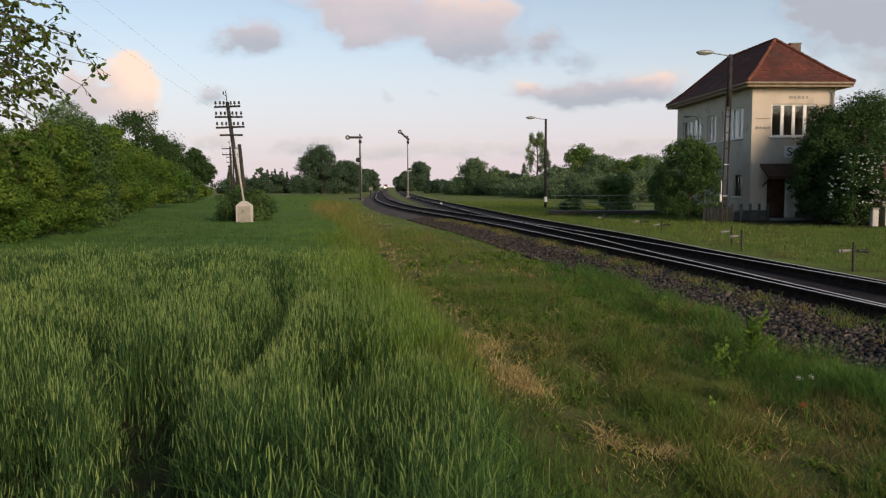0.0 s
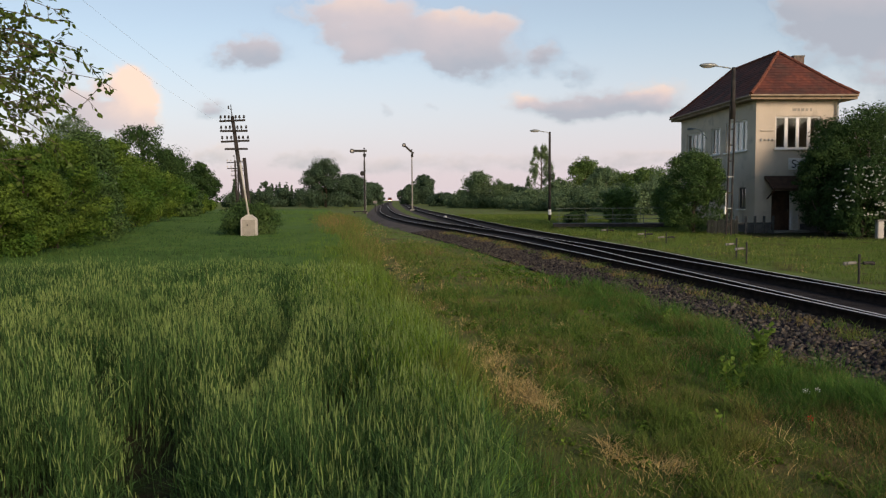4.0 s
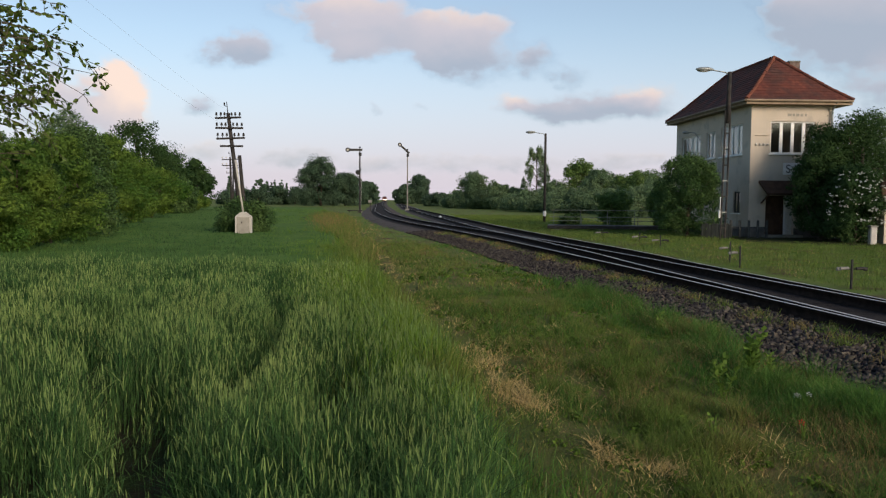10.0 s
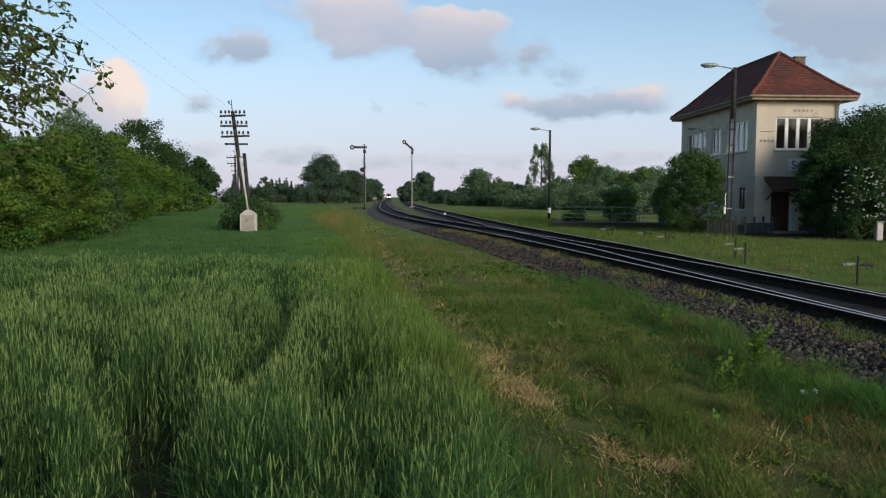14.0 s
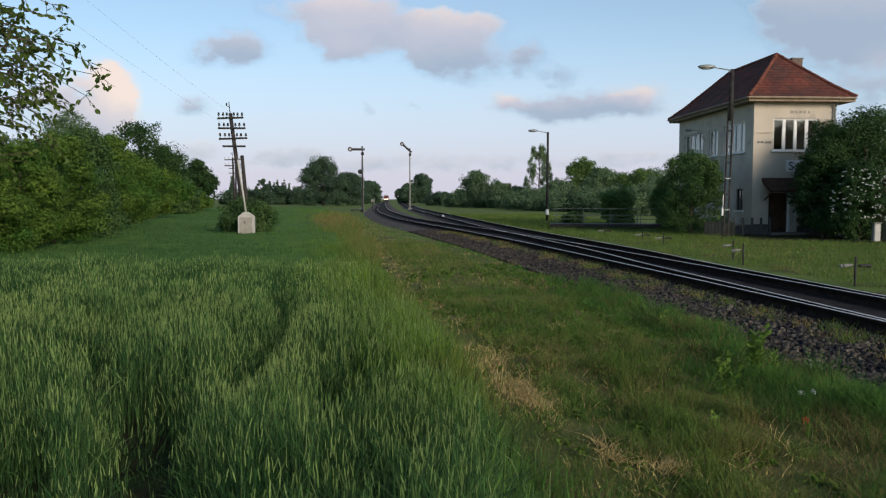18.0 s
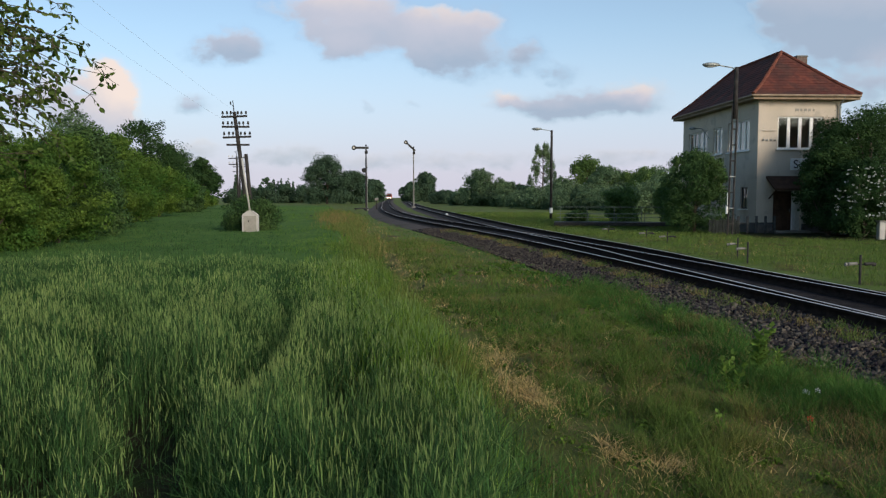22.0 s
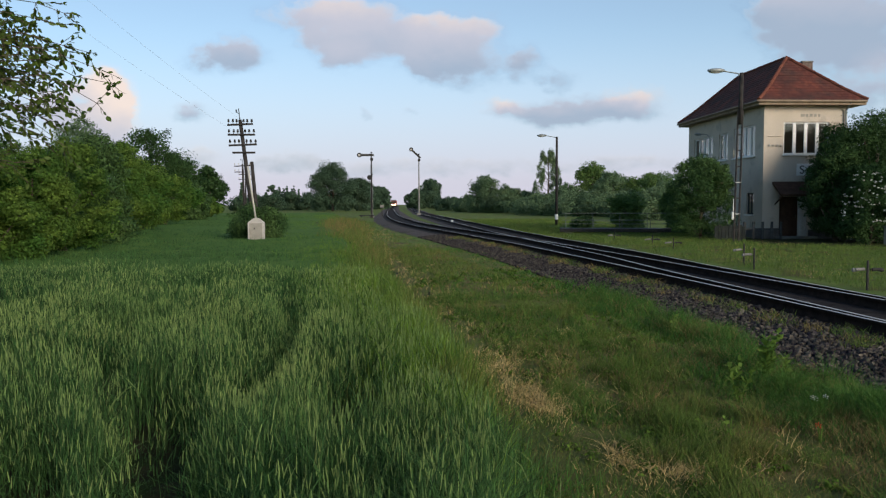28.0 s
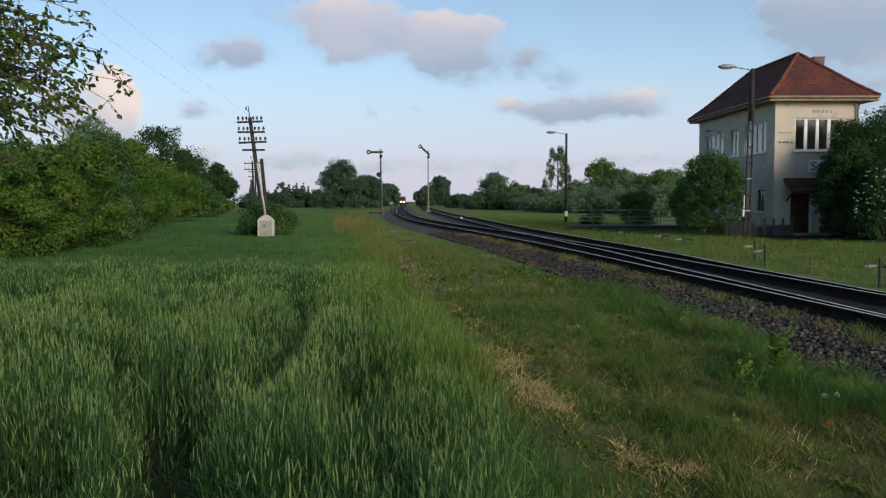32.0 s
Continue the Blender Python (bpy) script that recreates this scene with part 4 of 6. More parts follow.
# ---- clouds: one far layer that drifts slowly ----
def build_clouds():
    m = bpy.data.materials.new("cloud layer")
    m.use_nodes = True
    nt = m.node_tree
    N, L = nt.nodes, nt.links
    N.remove(N["Principled BSDF"])

    def math_node(op, a, b=None, clamp=False):
        n = N.new("ShaderNodeMath")
        n.operation, n.use_clamp = op, clamp
        for s, v in zip(n.inputs, (a, b)):
            if v is None:
                continue
            if isinstance(v, (int, float)):
                s.default_value = v
            else:
                L.new(v, s)
        return n.outputs[0]

    tc = N.new("ShaderNodeTexCoord")
    sep = N.new("ShaderNodeSeparateXYZ")
    L.new(tc.outputs["Object"], sep.inputs[0])
    u = math_node("DIVIDE", sep.outputs[0], sep.outputs[1])
    v = math_node("DIVIDE", sep.outputs[2], sep.outputs[1])
    com = N.new("ShaderNodeCombineXYZ")
    L.new(u, com.inputs[0])
    L.new(v, com.inputs[1])

    def noise_at(scale, detail, stretch=1.0):
        mp = N.new("ShaderNodeMapping")
        mp.inputs["Scale"].default_value = (1, stretch, 1)
        L.new(com.outputs[0], mp.inputs[0])
        n = N.new("ShaderNodeTexNoise")
        n.inputs["Scale"].default_value = scale
        n.inputs["Detail"].default_value = detail
        L.new(mp.outputs[0], n.inputs["Vector"])
        return n

    warp = noise_at(13, 6, 1.5)
    shift = N.new("ShaderNodeVectorMath")
    shift.operation = "MULTIPLY_ADD"
    L.new(warp.outputs["Color"], shift.inputs[0])
    shift.inputs[1].default_value = (0.05, 0.034, 0)
    L.new(com.outputs[0], shift.inputs[2])
    fray = noise_at(48, 4, 1.3)
    shift2 = N.new("ShaderNodeVectorMath")
    shift2.operation = "MULTIPLY_ADD"
    L.new(fray.outputs["Color"], shift2.inputs[0])
    shift2.inputs[1].default_value = (0.022, 0.014, 0)
    L.new(shift.outputs[0], shift2.inputs[2])
    p = shift2.outputs[0]
    # u, v, half width, half height, brightness, thickness
    clouds = [(-0.267, 0.193, 0.058, 0.028, 0.1, 1.15), (-0.132, 0.222, 0.066, 0.038, 0.38, 1.05), (-0.118, 0.192, 0.045, 0.02, 0.34, 0.85), (-0.195, 0.239, 0.05, 0.018, 0.3, 0.5), (-0.125, 0.252, 0.07, 0.022, 0.55, 0.85),
              (-0.065, 0.222, 0.05, 0.03, 0.3, 0.8), (-0.008, 0.222, 0.05, 0.026, 0.56, 0.95), (0.051, 0.224, 0.042, 0.028, 0.52, 0.95), (0.03, 0.18, 0.07, 0.032, 0.1, 1.1), (-0.02, 0.194, 0.056, 0.026, 0.28, 0.9),
              (0.114, 0.186, 0.028, 0.03, 0.05, 0.8), (0.154, 0.16, 0.024, 0.018, 0.05, 0.75), (0.081, 0.129, 0.034, 0.014, 0.7, 0.8), (0.169, 0.118, 0.088, 0.02, 0.08, 1.2), (0.254, 0.138, 0.042, 0.019, 0.75, 0.95), (0.25, 0.115, 0.052, 0.015, 0.12, 0.8),
              (-0.09, 0.12, 0.011, 0.008, 0.2, 0.6), (-0.041, 0.1155, 0.011, 0.008, 0.2, 0.6), (-0.317, 0.121, 0.034, 0.016, 0.22, 0.65), (-0.3155, 0.063, 0.034, 0.014, 0.4, 0.75), (-0.199, 0.056, 0.06, 0.012, 0.28, 0.7), (-0.02, 0.047, 0.22, 0.013, 0.3, 0.55), (0.25, 0.05, 0.1, 0.012, 0.3, 0.5),
              (0.478, 0.217, 0.085, 0.06, 0.0, 0.95), (0.53, 0.238, 0.12, 0.06, 0.05, 1.0), (0.427, 0.248, 0.055, 0.02, 0.1, 0.7), (0.56, 0.16, 0.07, 0.05, 0.2, 0.8),
              (-0.4164, 0.146, 0.03, 0.034, 1.15, 1.2), (-0.4385, 0.16, 0.03, 0.026, 1.0, 1.0), (-0.4237, 0.109, 0.036, 0.032, 0.72, 1.0), (-0.4716, 0.131, 0.042, 0.036, 0.5, 0.8), (-0.501, 0.19, 0.045, 0.026, 0.35, 0.55), (-0.449, 0.098, 0.062, 0.03, 0.45, 0.9), (-0.53, 0.124, 0.055, 0.05, 0.4, 0.8)]
    dens = tone = None
    for cu, cv, ru, rv, bright, thick in clouds:
        a = N.new("ShaderNodeVectorMath")
        a.operation = "SUBTRACT"
        L.new(p, a.inputs[0])
        a.inputs[1].default_value = (cu + 0.036, cv + 0.024, 0)
        b = N.new("ShaderNodeVectorMath")
        b.operation = "MULTIPLY"
        L.new(a.outputs[0], b.inputs[0])
        b.inputs[1].default_value = (1 / ru, 1 / rv, 0)
        ln = N.new("ShaderNodeVectorMath")
        ln.operation = "LENGTH"
        L.new(b.outputs[0], ln.inputs[0])
        r = N.new("ShaderNodeMapRange")
        r.interpolation_type = "SMOOTHSTEP"
        r.inputs[1].default_value, r.inputs[2].default_value = 1.35, 0.2
        r.inputs[4].default_value = thick
        L.new(ln.outputs["Value"], r.inputs[0])
        d = r.outputs[0]
        # tops catch the low sun
        sp = N.new("ShaderNodeSeparateXYZ")
        L.new(b.outputs[0], sp.inputs[0])
        lit = math_node("ADD", math_node("MULTIPLY", sp.outputs[1], 0.35), bright)
        w = math_node("MULTIPLY", d, lit)
        dens = d if dens is None else math_node("ADD", dens, d)
        tone = w if tone is None else math_node("ADD", tone, w)
    shade = math_node("DIVIDE", tone, math_node("MAXIMUM", dens, 0.05), True)
    puff = noise_at(26, 5, 1.5)
    rough_ = N.new("ShaderNodeMapRange")
    rough_.inputs[1].default_value, rough_.inputs[2].default_value = 0.25, 0.7
    rough_.inputs[3].default_value, rough_.inputs[4].default_value = -0.4, 0.3
    L.new(puff.outputs[0], rough_.inputs[0])
    body = N.new("ShaderNodeMapRange")
    body.interpolation_type = "SMOOTHSTEP"
    body.inputs[1].default_value, body.inputs[2].default_value = 0.02, 1.05
    body.inputs[4].default_value = 0.93
    L.new(math_node("ADD", dens, math_node("MULTIPLY", rough_.outputs[0], math_node("MINIMUM", math_node("MULTIPLY", dens, 3.0), 1.0))), body.inputs[0])
    alpha = body.outputs[0]
    # thin veil that thickens towards the horizon
    bank = N.new("ShaderNodeMapRange")
    bank.interpolation_type = "SMOOTHSTEP"
    bank.inputs[1].default_value, bank.inputs[2].default_value = 0.26, 0.0
    bank.inputs[3].default_value, bank.inputs[4].default_value = 0.27, 0.94
    L.new(v, bank.inputs[0])
    veil = N.new("ShaderNodeValToRGB")
    veil.color_ramp.elements[0].color = (0.62, 0.80, 0.94, 1)
    veil.color_ramp.elements[1].color = (0.58, 0.56, 0.675, 1)
    tall = N.new("ShaderNodeMapRange")
    tall.inputs[1].default_value, tall.inputs[2].default_value = 0.22, 0.03
    L.new(v, tall.inputs[0])
    L.new(tall.outputs[0], veil.inputs[0])
    ramp = N.new("ShaderNodeValToRGB")
    ramp.color_ramp.elements[0].color = (0.335, 0.40, 0.51, 1)
    ramp.color_ramp.elements[1].color = (0.88, 0.70, 0.60, 1)
    mid = ramp.color_ramp.elements.new(0.45)
    mid.color = (0.53, 0.51, 0.58, 1)
    L.new(shade, ramp.inputs[0])
    both = N.new("ShaderNodeMix")
    both.data_type = "RGBA"
    L.new(alpha, both.inputs[0])
    L.new(veil.outputs[0], both.inputs[6])
    L.new(ramp.outputs[0], both.inputs[7])
    alpha = math_node("MAXIMUM", alpha, bank.outputs[0])
    em = N.new("ShaderNodeEmission")
    em.inputs["Strength"].default_value = CLOUD_GLOW
    L.new(both.outputs[2], em.inputs["Color"])
    tr = N.new("ShaderNodeBsdfTransparent")
    mx = N.new("ShaderNodeMixShader")
    L.new(alpha, mx.inputs[0])
    L.new(tr.outputs[0], mx.inputs[1])
    L.new(em.outputs[0], mx.inputs[2])
    L.new(mx.outputs[0], N["Material Output"].inputs[0])
    az = np.radians(np.linspace(-48, 48, 49))
    el = np.radians(np.linspace(-1, 32, 18))
    A, E_ = np.meshgrid(az, el)
    R = 4200.0
    V = np.stack([R * np.sin(A) * np.cos(E_), R * np.cos(A) * np.cos(E_), R * np.sin(E_)], -1).reshape(-1, 3)
    i = (np.arange(17)[:, None] * 49 + np.arange(48)[None, :]).ravel()
    ob = indexed("cloud_backdrop", V, np.stack([i, i + 49, i + 50, i + 1], -1), m, smooth=True)
    ob.location = (0, 0, 1.7)
    return tagged(ob, "soft grey and pink morning clouds in a pale blue sky", "clouds", kind="structure")


CLOUD_GLOW = 0.85


# ---- the signal box ----
def wall_cells(bm, axis, pos, thick, u0, u1, z0, z1, holes):
    """A wall with openings, out of blocks. axis 'x': it runs along x at y = pos."""
    us = sorted({u0, u1, *[h[0] for h in holes], *[h[1] for h in holes]})
    zs = sorted({z0, z1, *[h[2] for h in holes], *[h[3] for h in holes]})
    for a, b in zip(us, us[1:]):
        for c, d in zip(zs, zs[1:]):
            if any(h[0] <= a and b <= h[1] and h[2] <= c and d <= h[3] for h in holes):
                continue
            if axis == "x":
                box(bm, (a + b) / 2, pos + thick / 2, (c + d) / 2, b - a, thick, d - c)
            else:
                box(bm, pos + thick / 2, (a + b) / 2, (c + d) / 2, thick, b - a, d - c)
    bmesh.ops.remove_doubles(bm, verts=bm.verts, dist=0.0005)


def window(parent, axis, pos, u0, u1, z0, z1, bars, thick=0.06, curtain=0.0, bar_w=0.1, transom=0.0, paint=None):
    """A window in a wall: frame with bars, one pane a field, a sill outside, and a curtain over that share of it."""
    def b(bm, u, d, z, su, sd, sz, bevel=0.006):
        return box(bm, u, pos + d, z, su, sd, sz, bevel=bevel) if axis == "x" else box(bm, pos + d, u, z, sd, su, sz, bevel=bevel)

    w, h, fr = u1 - u0, z1 - z0, 0.07
    um, zm = (u0 + u1) / 2, (z0 + z1) / 2
    win = new("window")
    win.empty_display_size = 0.1
    win.parent = parent
    win["label"] = "weathered grey wooden window" if paint else "white painted window"

    def piece(name, *a):
        bm = bmesh.new()
        b(bm, *a)
        return part(name, bm, paint or M_WHITE, win)

    for u in (u0 + fr / 2, u1 - fr / 2):
        piece("frame_side", u, 0.1, zm, fr, thick, h)
    for z in (z0 + fr / 2, z1 - fr / 2):
        piece("frame_rail", um, 0.1, z, w - 2 * fr, thick * 0.9, fr)
    fields = [u0 + w * i / (bars + 1) for i in range(bars + 2)]
    for u in fields[1:-1]:
        piece("mullion", u, 0.095, zm, bar_w, thick * 1.1, h - 2 * fr)
    for a, c in zip(fields, fields[1:]):
        bm = bmesh.new()
        b(bm, (a + c) / 2, 0.105, zm, c - a - 0.1, 0.008, h - 2 * fr, 0)
        pane = part("pane", bm, M_GLASS, win)
        pane.visible_shadow = False
        if transom:
            bm = bmesh.new()
            b(bm, (a + c) / 2, 0.1, z1 - h * transom, c - a - 0.1, thick * 0.8, 0.045)
            part("glazing_bar", bm, M_WHITE, win)
    bm = bmesh.new()
    b(bm, um, 0.0, z0 - 0.035, w + 0.14, 0.2, 0.06)
    part("sill", bm, M_WHITE, win, "pale window sill")
    if curtain:
        # a net curtain in soft folds
        n = int(curtain * w / 0.06)
        V = []
        for i in range(n + 1):
            u = u0 + curtain * w * i / n
            d = 0.24 + 0.025 * math.sin(i * 1.7)
            for z in (z0 + 0.05, z1 - 0.05):
                V.append((u, pos + d, z) if axis == "x" else (pos + d, u, z))
        i = np.arange(n) * 2
        indexed("curtain", V, np.stack([i, i + 2, i + 3, i + 1], -1), M_CURTAIN, win, True)
    return win


def slope_tiles(V, a, b, c, d, step=0.21, width=0.18):
    """Overlapping roof tiles on a slope from the eave a-b up to the top d-c."""
    a, b, c, d = (Vector(p) for p in (a, b, c, d))
    n = (b - a).cross(d - a).normalized()
    rows = max(1, int(((d + c) / 2 - (a + b) / 2).length / step))
    for r in range(rows):
        v0, v1 = r / rows, min(1.0, (r + 1.25) / rows)
        l, rr = a.lerp(d, (r + 0.5) / rows), b.lerp(c, (r + 0.5) / rows)
        lo_l, lo_r = a.lerp(d, v0), b.lerp(c, v0)
        along = (b - a).normalized()
        start, end = (l - a).dot(along), (rr - a).dot(along)
        k = int((b - a).length / width) + 1
        up = ((d - a) - along * (d - a).dot(along)).normalized()
        slope_len = ((d - a) - along * (d - a).dot(along)).length
        for i in range(k):
            s0 = i * width + (width / 2 if r % 2 else 0)
            if s0 + width / 2 < start or s0 + width / 2 > end:
                continue
            jit = random.uniform(0, 0.012)
            p0 = a + along * (s0 + 0.008) + up * (slope_len * v0) + n * (0.022 + jit)
            p1 = a + along * (s0 + width - 0.008) + up * (slope_len * v0) + n * (0.022 + jit)
            q0 = a + along * (s0 + 0.008) + up * (slope_len * v1) + n * 0.008
            q1 = a + along * (s0 + width - 0.008) + up * (slope_len * v1) + n * 0.008
            V.append((p0, p1, q1, q0))
            V.append((p0 - n * 0.021, p1 - n * 0.021, p1, p0))


def build_house():
    house = thing("signal_box", 14.52, 36.7, 0, "two-storey cream plaster railway signal box with red hipped tile roof", "building", rz=3.4)
    W, LN, HT = 4.0, 9.8, 6.28
    front = [(0.95, 3.15, 4.0, 5.52), (0.82, 2.2, 0.0, 2.0)]
    side = [(0.9, 3.4, 4.0, 5.5), (4.1, 5.3, 4.0, 5.4), (6.1, 8.9, 4.0, 5.4), (0.95, 1.75, 1.15, 2.2)]
    bm = bmesh.new()
    wall_cells(bm, "x", 0.0, 0.3, 0.0, W, 0.0, HT, front)
    part("wall", bm, M_PLASTER, house, "cream plaster front with stains")
    bm = bmesh.new()
    wall_cells(bm, "y", 0.0, 0.3, 0.3, LN - 0.3, 0.0, HT, side)
    part("wall", bm, M_PLASTER, house, "greyer plaster side wall")
    bm = bmesh.new()
    wall_cells(bm, "x", LN - 0.3, 0.3, 0.0, W, 0.0, HT, [])
    part("wall", bm, M_PLASTER, house)
    bm = bmesh.new()
    wall_cells(bm, "y", W - 0.3, 0.3, 0.3, LN - 0.3, 0.0, HT, [])
    part("wall", bm, M_PLASTER, house)
    bm = bmesh.new()
    box(bm, W / 2, LN / 2, 3.1, W - 0.62, LN - 0.62, 0.2)
    part("floor_slab", bm, M_ROOMDARK, house)
    bm = bmesh.new()
    box(bm, -0.015, LN / 2, 0.22, 0.05, LN + 0.06, 0.44, bevel=0.01)
    box(bm, 0.4, -0.018, 0.22, 0.8, 0.05, 0.44, bevel=0.01)
    box(bm, 3.12, -0.018, 0.22, 1.78, 0.05, 0.44, bevel=0.01)
    part("plinth", bm, M_PLINTH, house, "grey cement plinth")
    window(house, "x", 0.0, 0.95, 3.15, 4.0, 5.52, 3, bar_w=0.16)
    window(house, "y", 0.0, 0.9, 3.4, 4.0, 5.5, 3, curtain=0.7)
    window(house, "y", 0.0, 4.1, 5.3, 4.0, 5.4, 1, curtain=0.7)
    window(house, "y", 0.0, 6.1, 8.9, 4.0, 5.4, 3, curtain=0.7)
    window(house, "y", 0.0, 0.95, 1.75, 1.15, 2.2, 1, bar_w=0.05, paint=M_GREYWOOD)
    # door in its recess with a side post
    bm = bmesh.new()
    box(bm, 1.3, 0.14, 1.0, 0.92, 0.05, 2.0, bevel=0.008)
    for z in (0.5, 1.4):
        box(bm, 1.3, 0.11, z, 0.62, 0.03, 0.6, bevel=0.01)
    door = part("door", bm, M_DARKWOOD, house, "dark brown panelled wooden door")
    bm = bmesh.new()
    rod(bm, (1.66, 0.06, 1.0), (1.66, 0.06, 1.14), 0.012, None, 6)
    part("handle", bm, M_STEEL, door)
    bm = bmesh.new()
    box(bm, 1.85, 0.1, 1.0, 0.14, 0.16, 2.0, bevel=0.01)
    part("door_post", bm, M_WHITE, house, "white painted door post")
    bm = bmesh.new()
    box(bm, 2.06, 0.16, 1.0, 0.28, 0.05, 2.0, bevel=0.005)
    part("side_panel", bm, M_CURTAIN, house, "pale panel beside the door")
    bm = bmesh.new()
    box(bm, 1.5, -0.35, 0.06, 1.7, 0.7, 0.16, bevel=0.015)
    part("doorstep", bm, M_CONC, house, "worn concrete doorstep")
    # porch roof
    bm = bmesh.new()
    V = [(0.45, -0.9, 2.02), (2.75, -0.9, 2.02), (2.75, -0.9, 2.12), (0.45, -0.9, 2.12), (0.45, 0.0, 2.6), (2.75, 0.0, 2.6), (2.75, 0.0, 2.72), (0.45, 0.0, 2.72)]
    v = [bm.verts.new(p) for p in V]
    for q in ((0, 1, 2, 3), (3, 2, 6, 7), (0, 4, 5, 1), (0, 3, 7, 4), (1, 5, 6, 2), (4, 7, 6, 5)):
        bm.faces.new([v[j] for j in q])
    bmesh.ops.recalc_face_normals(bm, faces=bm.faces)
    porch = part("porch_roof", bm, M_DARKWOOD, house, "dark brown lean-to roof over the door")
    for x in (0.6, 2.6):
        bm = bmesh.new()
        rod(bm, (x, -0.02, 1.65), (x, -0.8, 2.06), 0.035, None, 6)
        part("bracket", bm, M_DARKWOOD, porch)
    # roof
    O, OE, zE, zR = 0.5, 0.67, 6.48, 8.9
    mid = (W + OE - O) / 2
    a, b, c, d = (-O, -O, zE), (W + OE, -O, zE), (W + OE, LN + O, zE), (-O, LN + O, zE)
    r0, r1 = (mid, 2.18, zR), (mid, LN - 2.18, zR)
    K, zK = 0.75, 7.1
    a2, b2, c2, d2 = (K - O, K - O, zK), (W + OE - K, K - O, zK), (W + OE - K, LN + O - K, zK), (K - O, LN + O - K, zK)
    bm = bmesh.new()
    va, vb, vc, vd, ka, kb, kc, kd, v0, v1 = (bm.verts.new(p) for p in (a, b, c, d, a2, b2, c2, d2, r0, r1))
    for q in ((va, vb, kb, ka), (vb, vc, kc, kb), (vc, vd, kd, kc), (vd, va, ka, kd), (ka, kb, v0), (kb, kc, v1, v0), (kc, kd, v1), (kd, ka, v0, v1), (vd, vc, vb, va)):
        bm.faces.new(q)
    roof = part("roof", bm, M_TILE, house, "red hipped roof of clay tiles")
    V = []
    for lo_l, lo_r, up_r, up_l, top_r, top_l in ((a, b, b2, a2, r0, r0), (b, c, c2, b2, r1, r0), (d, a, a2, d2, r0, r1), (c, d, d2, c2, r1, r1)):
        slope_tiles(V, lo_l, lo_r, up_r, up_l)
        slope_tiles(V, up_l, up_r, top_r, top_l)
    tiles = polys("roof_tiles", [[tuple(p) for p in q] for q in V], 4, M_TILE, roof)
    tagged(tiles, "courses of weathered red clay tiles", kind="stuff")
    bm = bmesh.new()
    rod(bm, (0, 0, 0), (0.42, 0, 0.0), 0.095, 0.08, 8)
    cap = bpy.data.meshes.new("ridge_tile")
    bm.to_mesh(cap)
    bm.free()
    cap.materials.append(M_RIDGE)
    for p, q in ((a, a2), (b, b2), (c, c2), (d, d2), (a2, r0), (b2, r0), (c2, r1), (d2, r1), (r0, r1)):
        p, q = Vector(p), Vector(q)
        n = int((q - p).length / 0.38)
        turn = (q - p).to_track_quat("X", "Z").to_matrix().to_4x4()
        for i in range(n):
            t = new("ridge_tile", cap)
            t.parent = roof
            t.matrix_basis = Matrix.Translation(p.lerp(q, i / n) + Vector((0, 0, 0.03))) @ turn
    bm = bmesh.new()
    box(bm, mid, LN / 2, 6.37, W + O + OE - 0.06, LN + 2 * O - 0.06, 0.19)
    part("soffit", bm, M_WOODTRIM, house, "boarded eaves")
    for x0, y0, x1, y1 in ((-O, -O, W + OE, -O), (-O, -O, -O, LN + O)):
        bm = bmesh.new()
        rod(bm, (x0 - 0.04, y0 - 0.04, 6.44), (x1 - 0.04, y1 - 0.04, 6.44), 0.055, None, 8)
        part("gutter", bm, M_WOODTRIM, house, "brown weathered gutter")
    bm = bmesh.new()
    rod(bm, (W - 0.12, -0.1, 0.2), (W - 0.12, -0.1, 6.05), 0.045, None, 8)
    rod(bm, (W - 0.12, -0.1, 6.05), (W - 0.12, -0.5, 6.4), 0.045, None, 8)
    part("downpipe", bm, M_STEEL, house)
    bm = bmesh.new()
    box(bm, 3.4, 2.9, 8.0, 0.54, 0.54, 1.7, bevel=0.01)
    chim = part("chimney", bm, M_BRICK, house, "brick chimney stack")
    bm = bmesh.new()
    box(bm, 3.4, 2.9, 8.83, 0.6, 0.6, 0.07, bevel=0.015)
    part("chimney_cap", bm, M_CONC, chim)
    # station name board and faded lettering
    bm = bmesh.new()
    box(bm, 2.55, -0.03, 3.28, 1.9, 0.04, 0.56, bevel=0.006)
    board = part("name_board", bm, M_WHITE, house, "white name board with black lettering")
    txt = bpy.data.curves.new("letter", "FONT")
    txt.body = "S"
    txt.size = 0.56
    txt.extrude = 0.003
    txt.materials.append(M_BLACK)
    ob = new("letter", txt)
    ob.parent = board
    ob.matrix_basis = pose(1.72, -0.056, 3.09, 90, 0, 0)
    for i in range(3):
        bm = bmesh.new()
        box(bm, 2.2 + 0.4 * i, -0.054, 3.28, 0.07, 0.008, 0.36)
        part("letter_bar", bm, M_BLACK, board)
    for i, w_ in enumerate((0.22, 0.12, 0.16, 0.14, 0.1)):
        bm = bmesh.new()
        box(bm, 1.85 + 0.2 * i, -0.006, 5.83, w_ * 0.9, 0.012, 0.13)
        part("letter_bar", bm, M_BEIGE, house, "faded dark lettering")
    # insulator bracket
    bm = bmesh.new()
    box(bm, 0.53, -0.03, 4.86, 0.62, 0.05, 0.05, bevel=0.008)
    br = part("wire_bracket", bm, M_PLASTER, house, "rusty wire bracket")
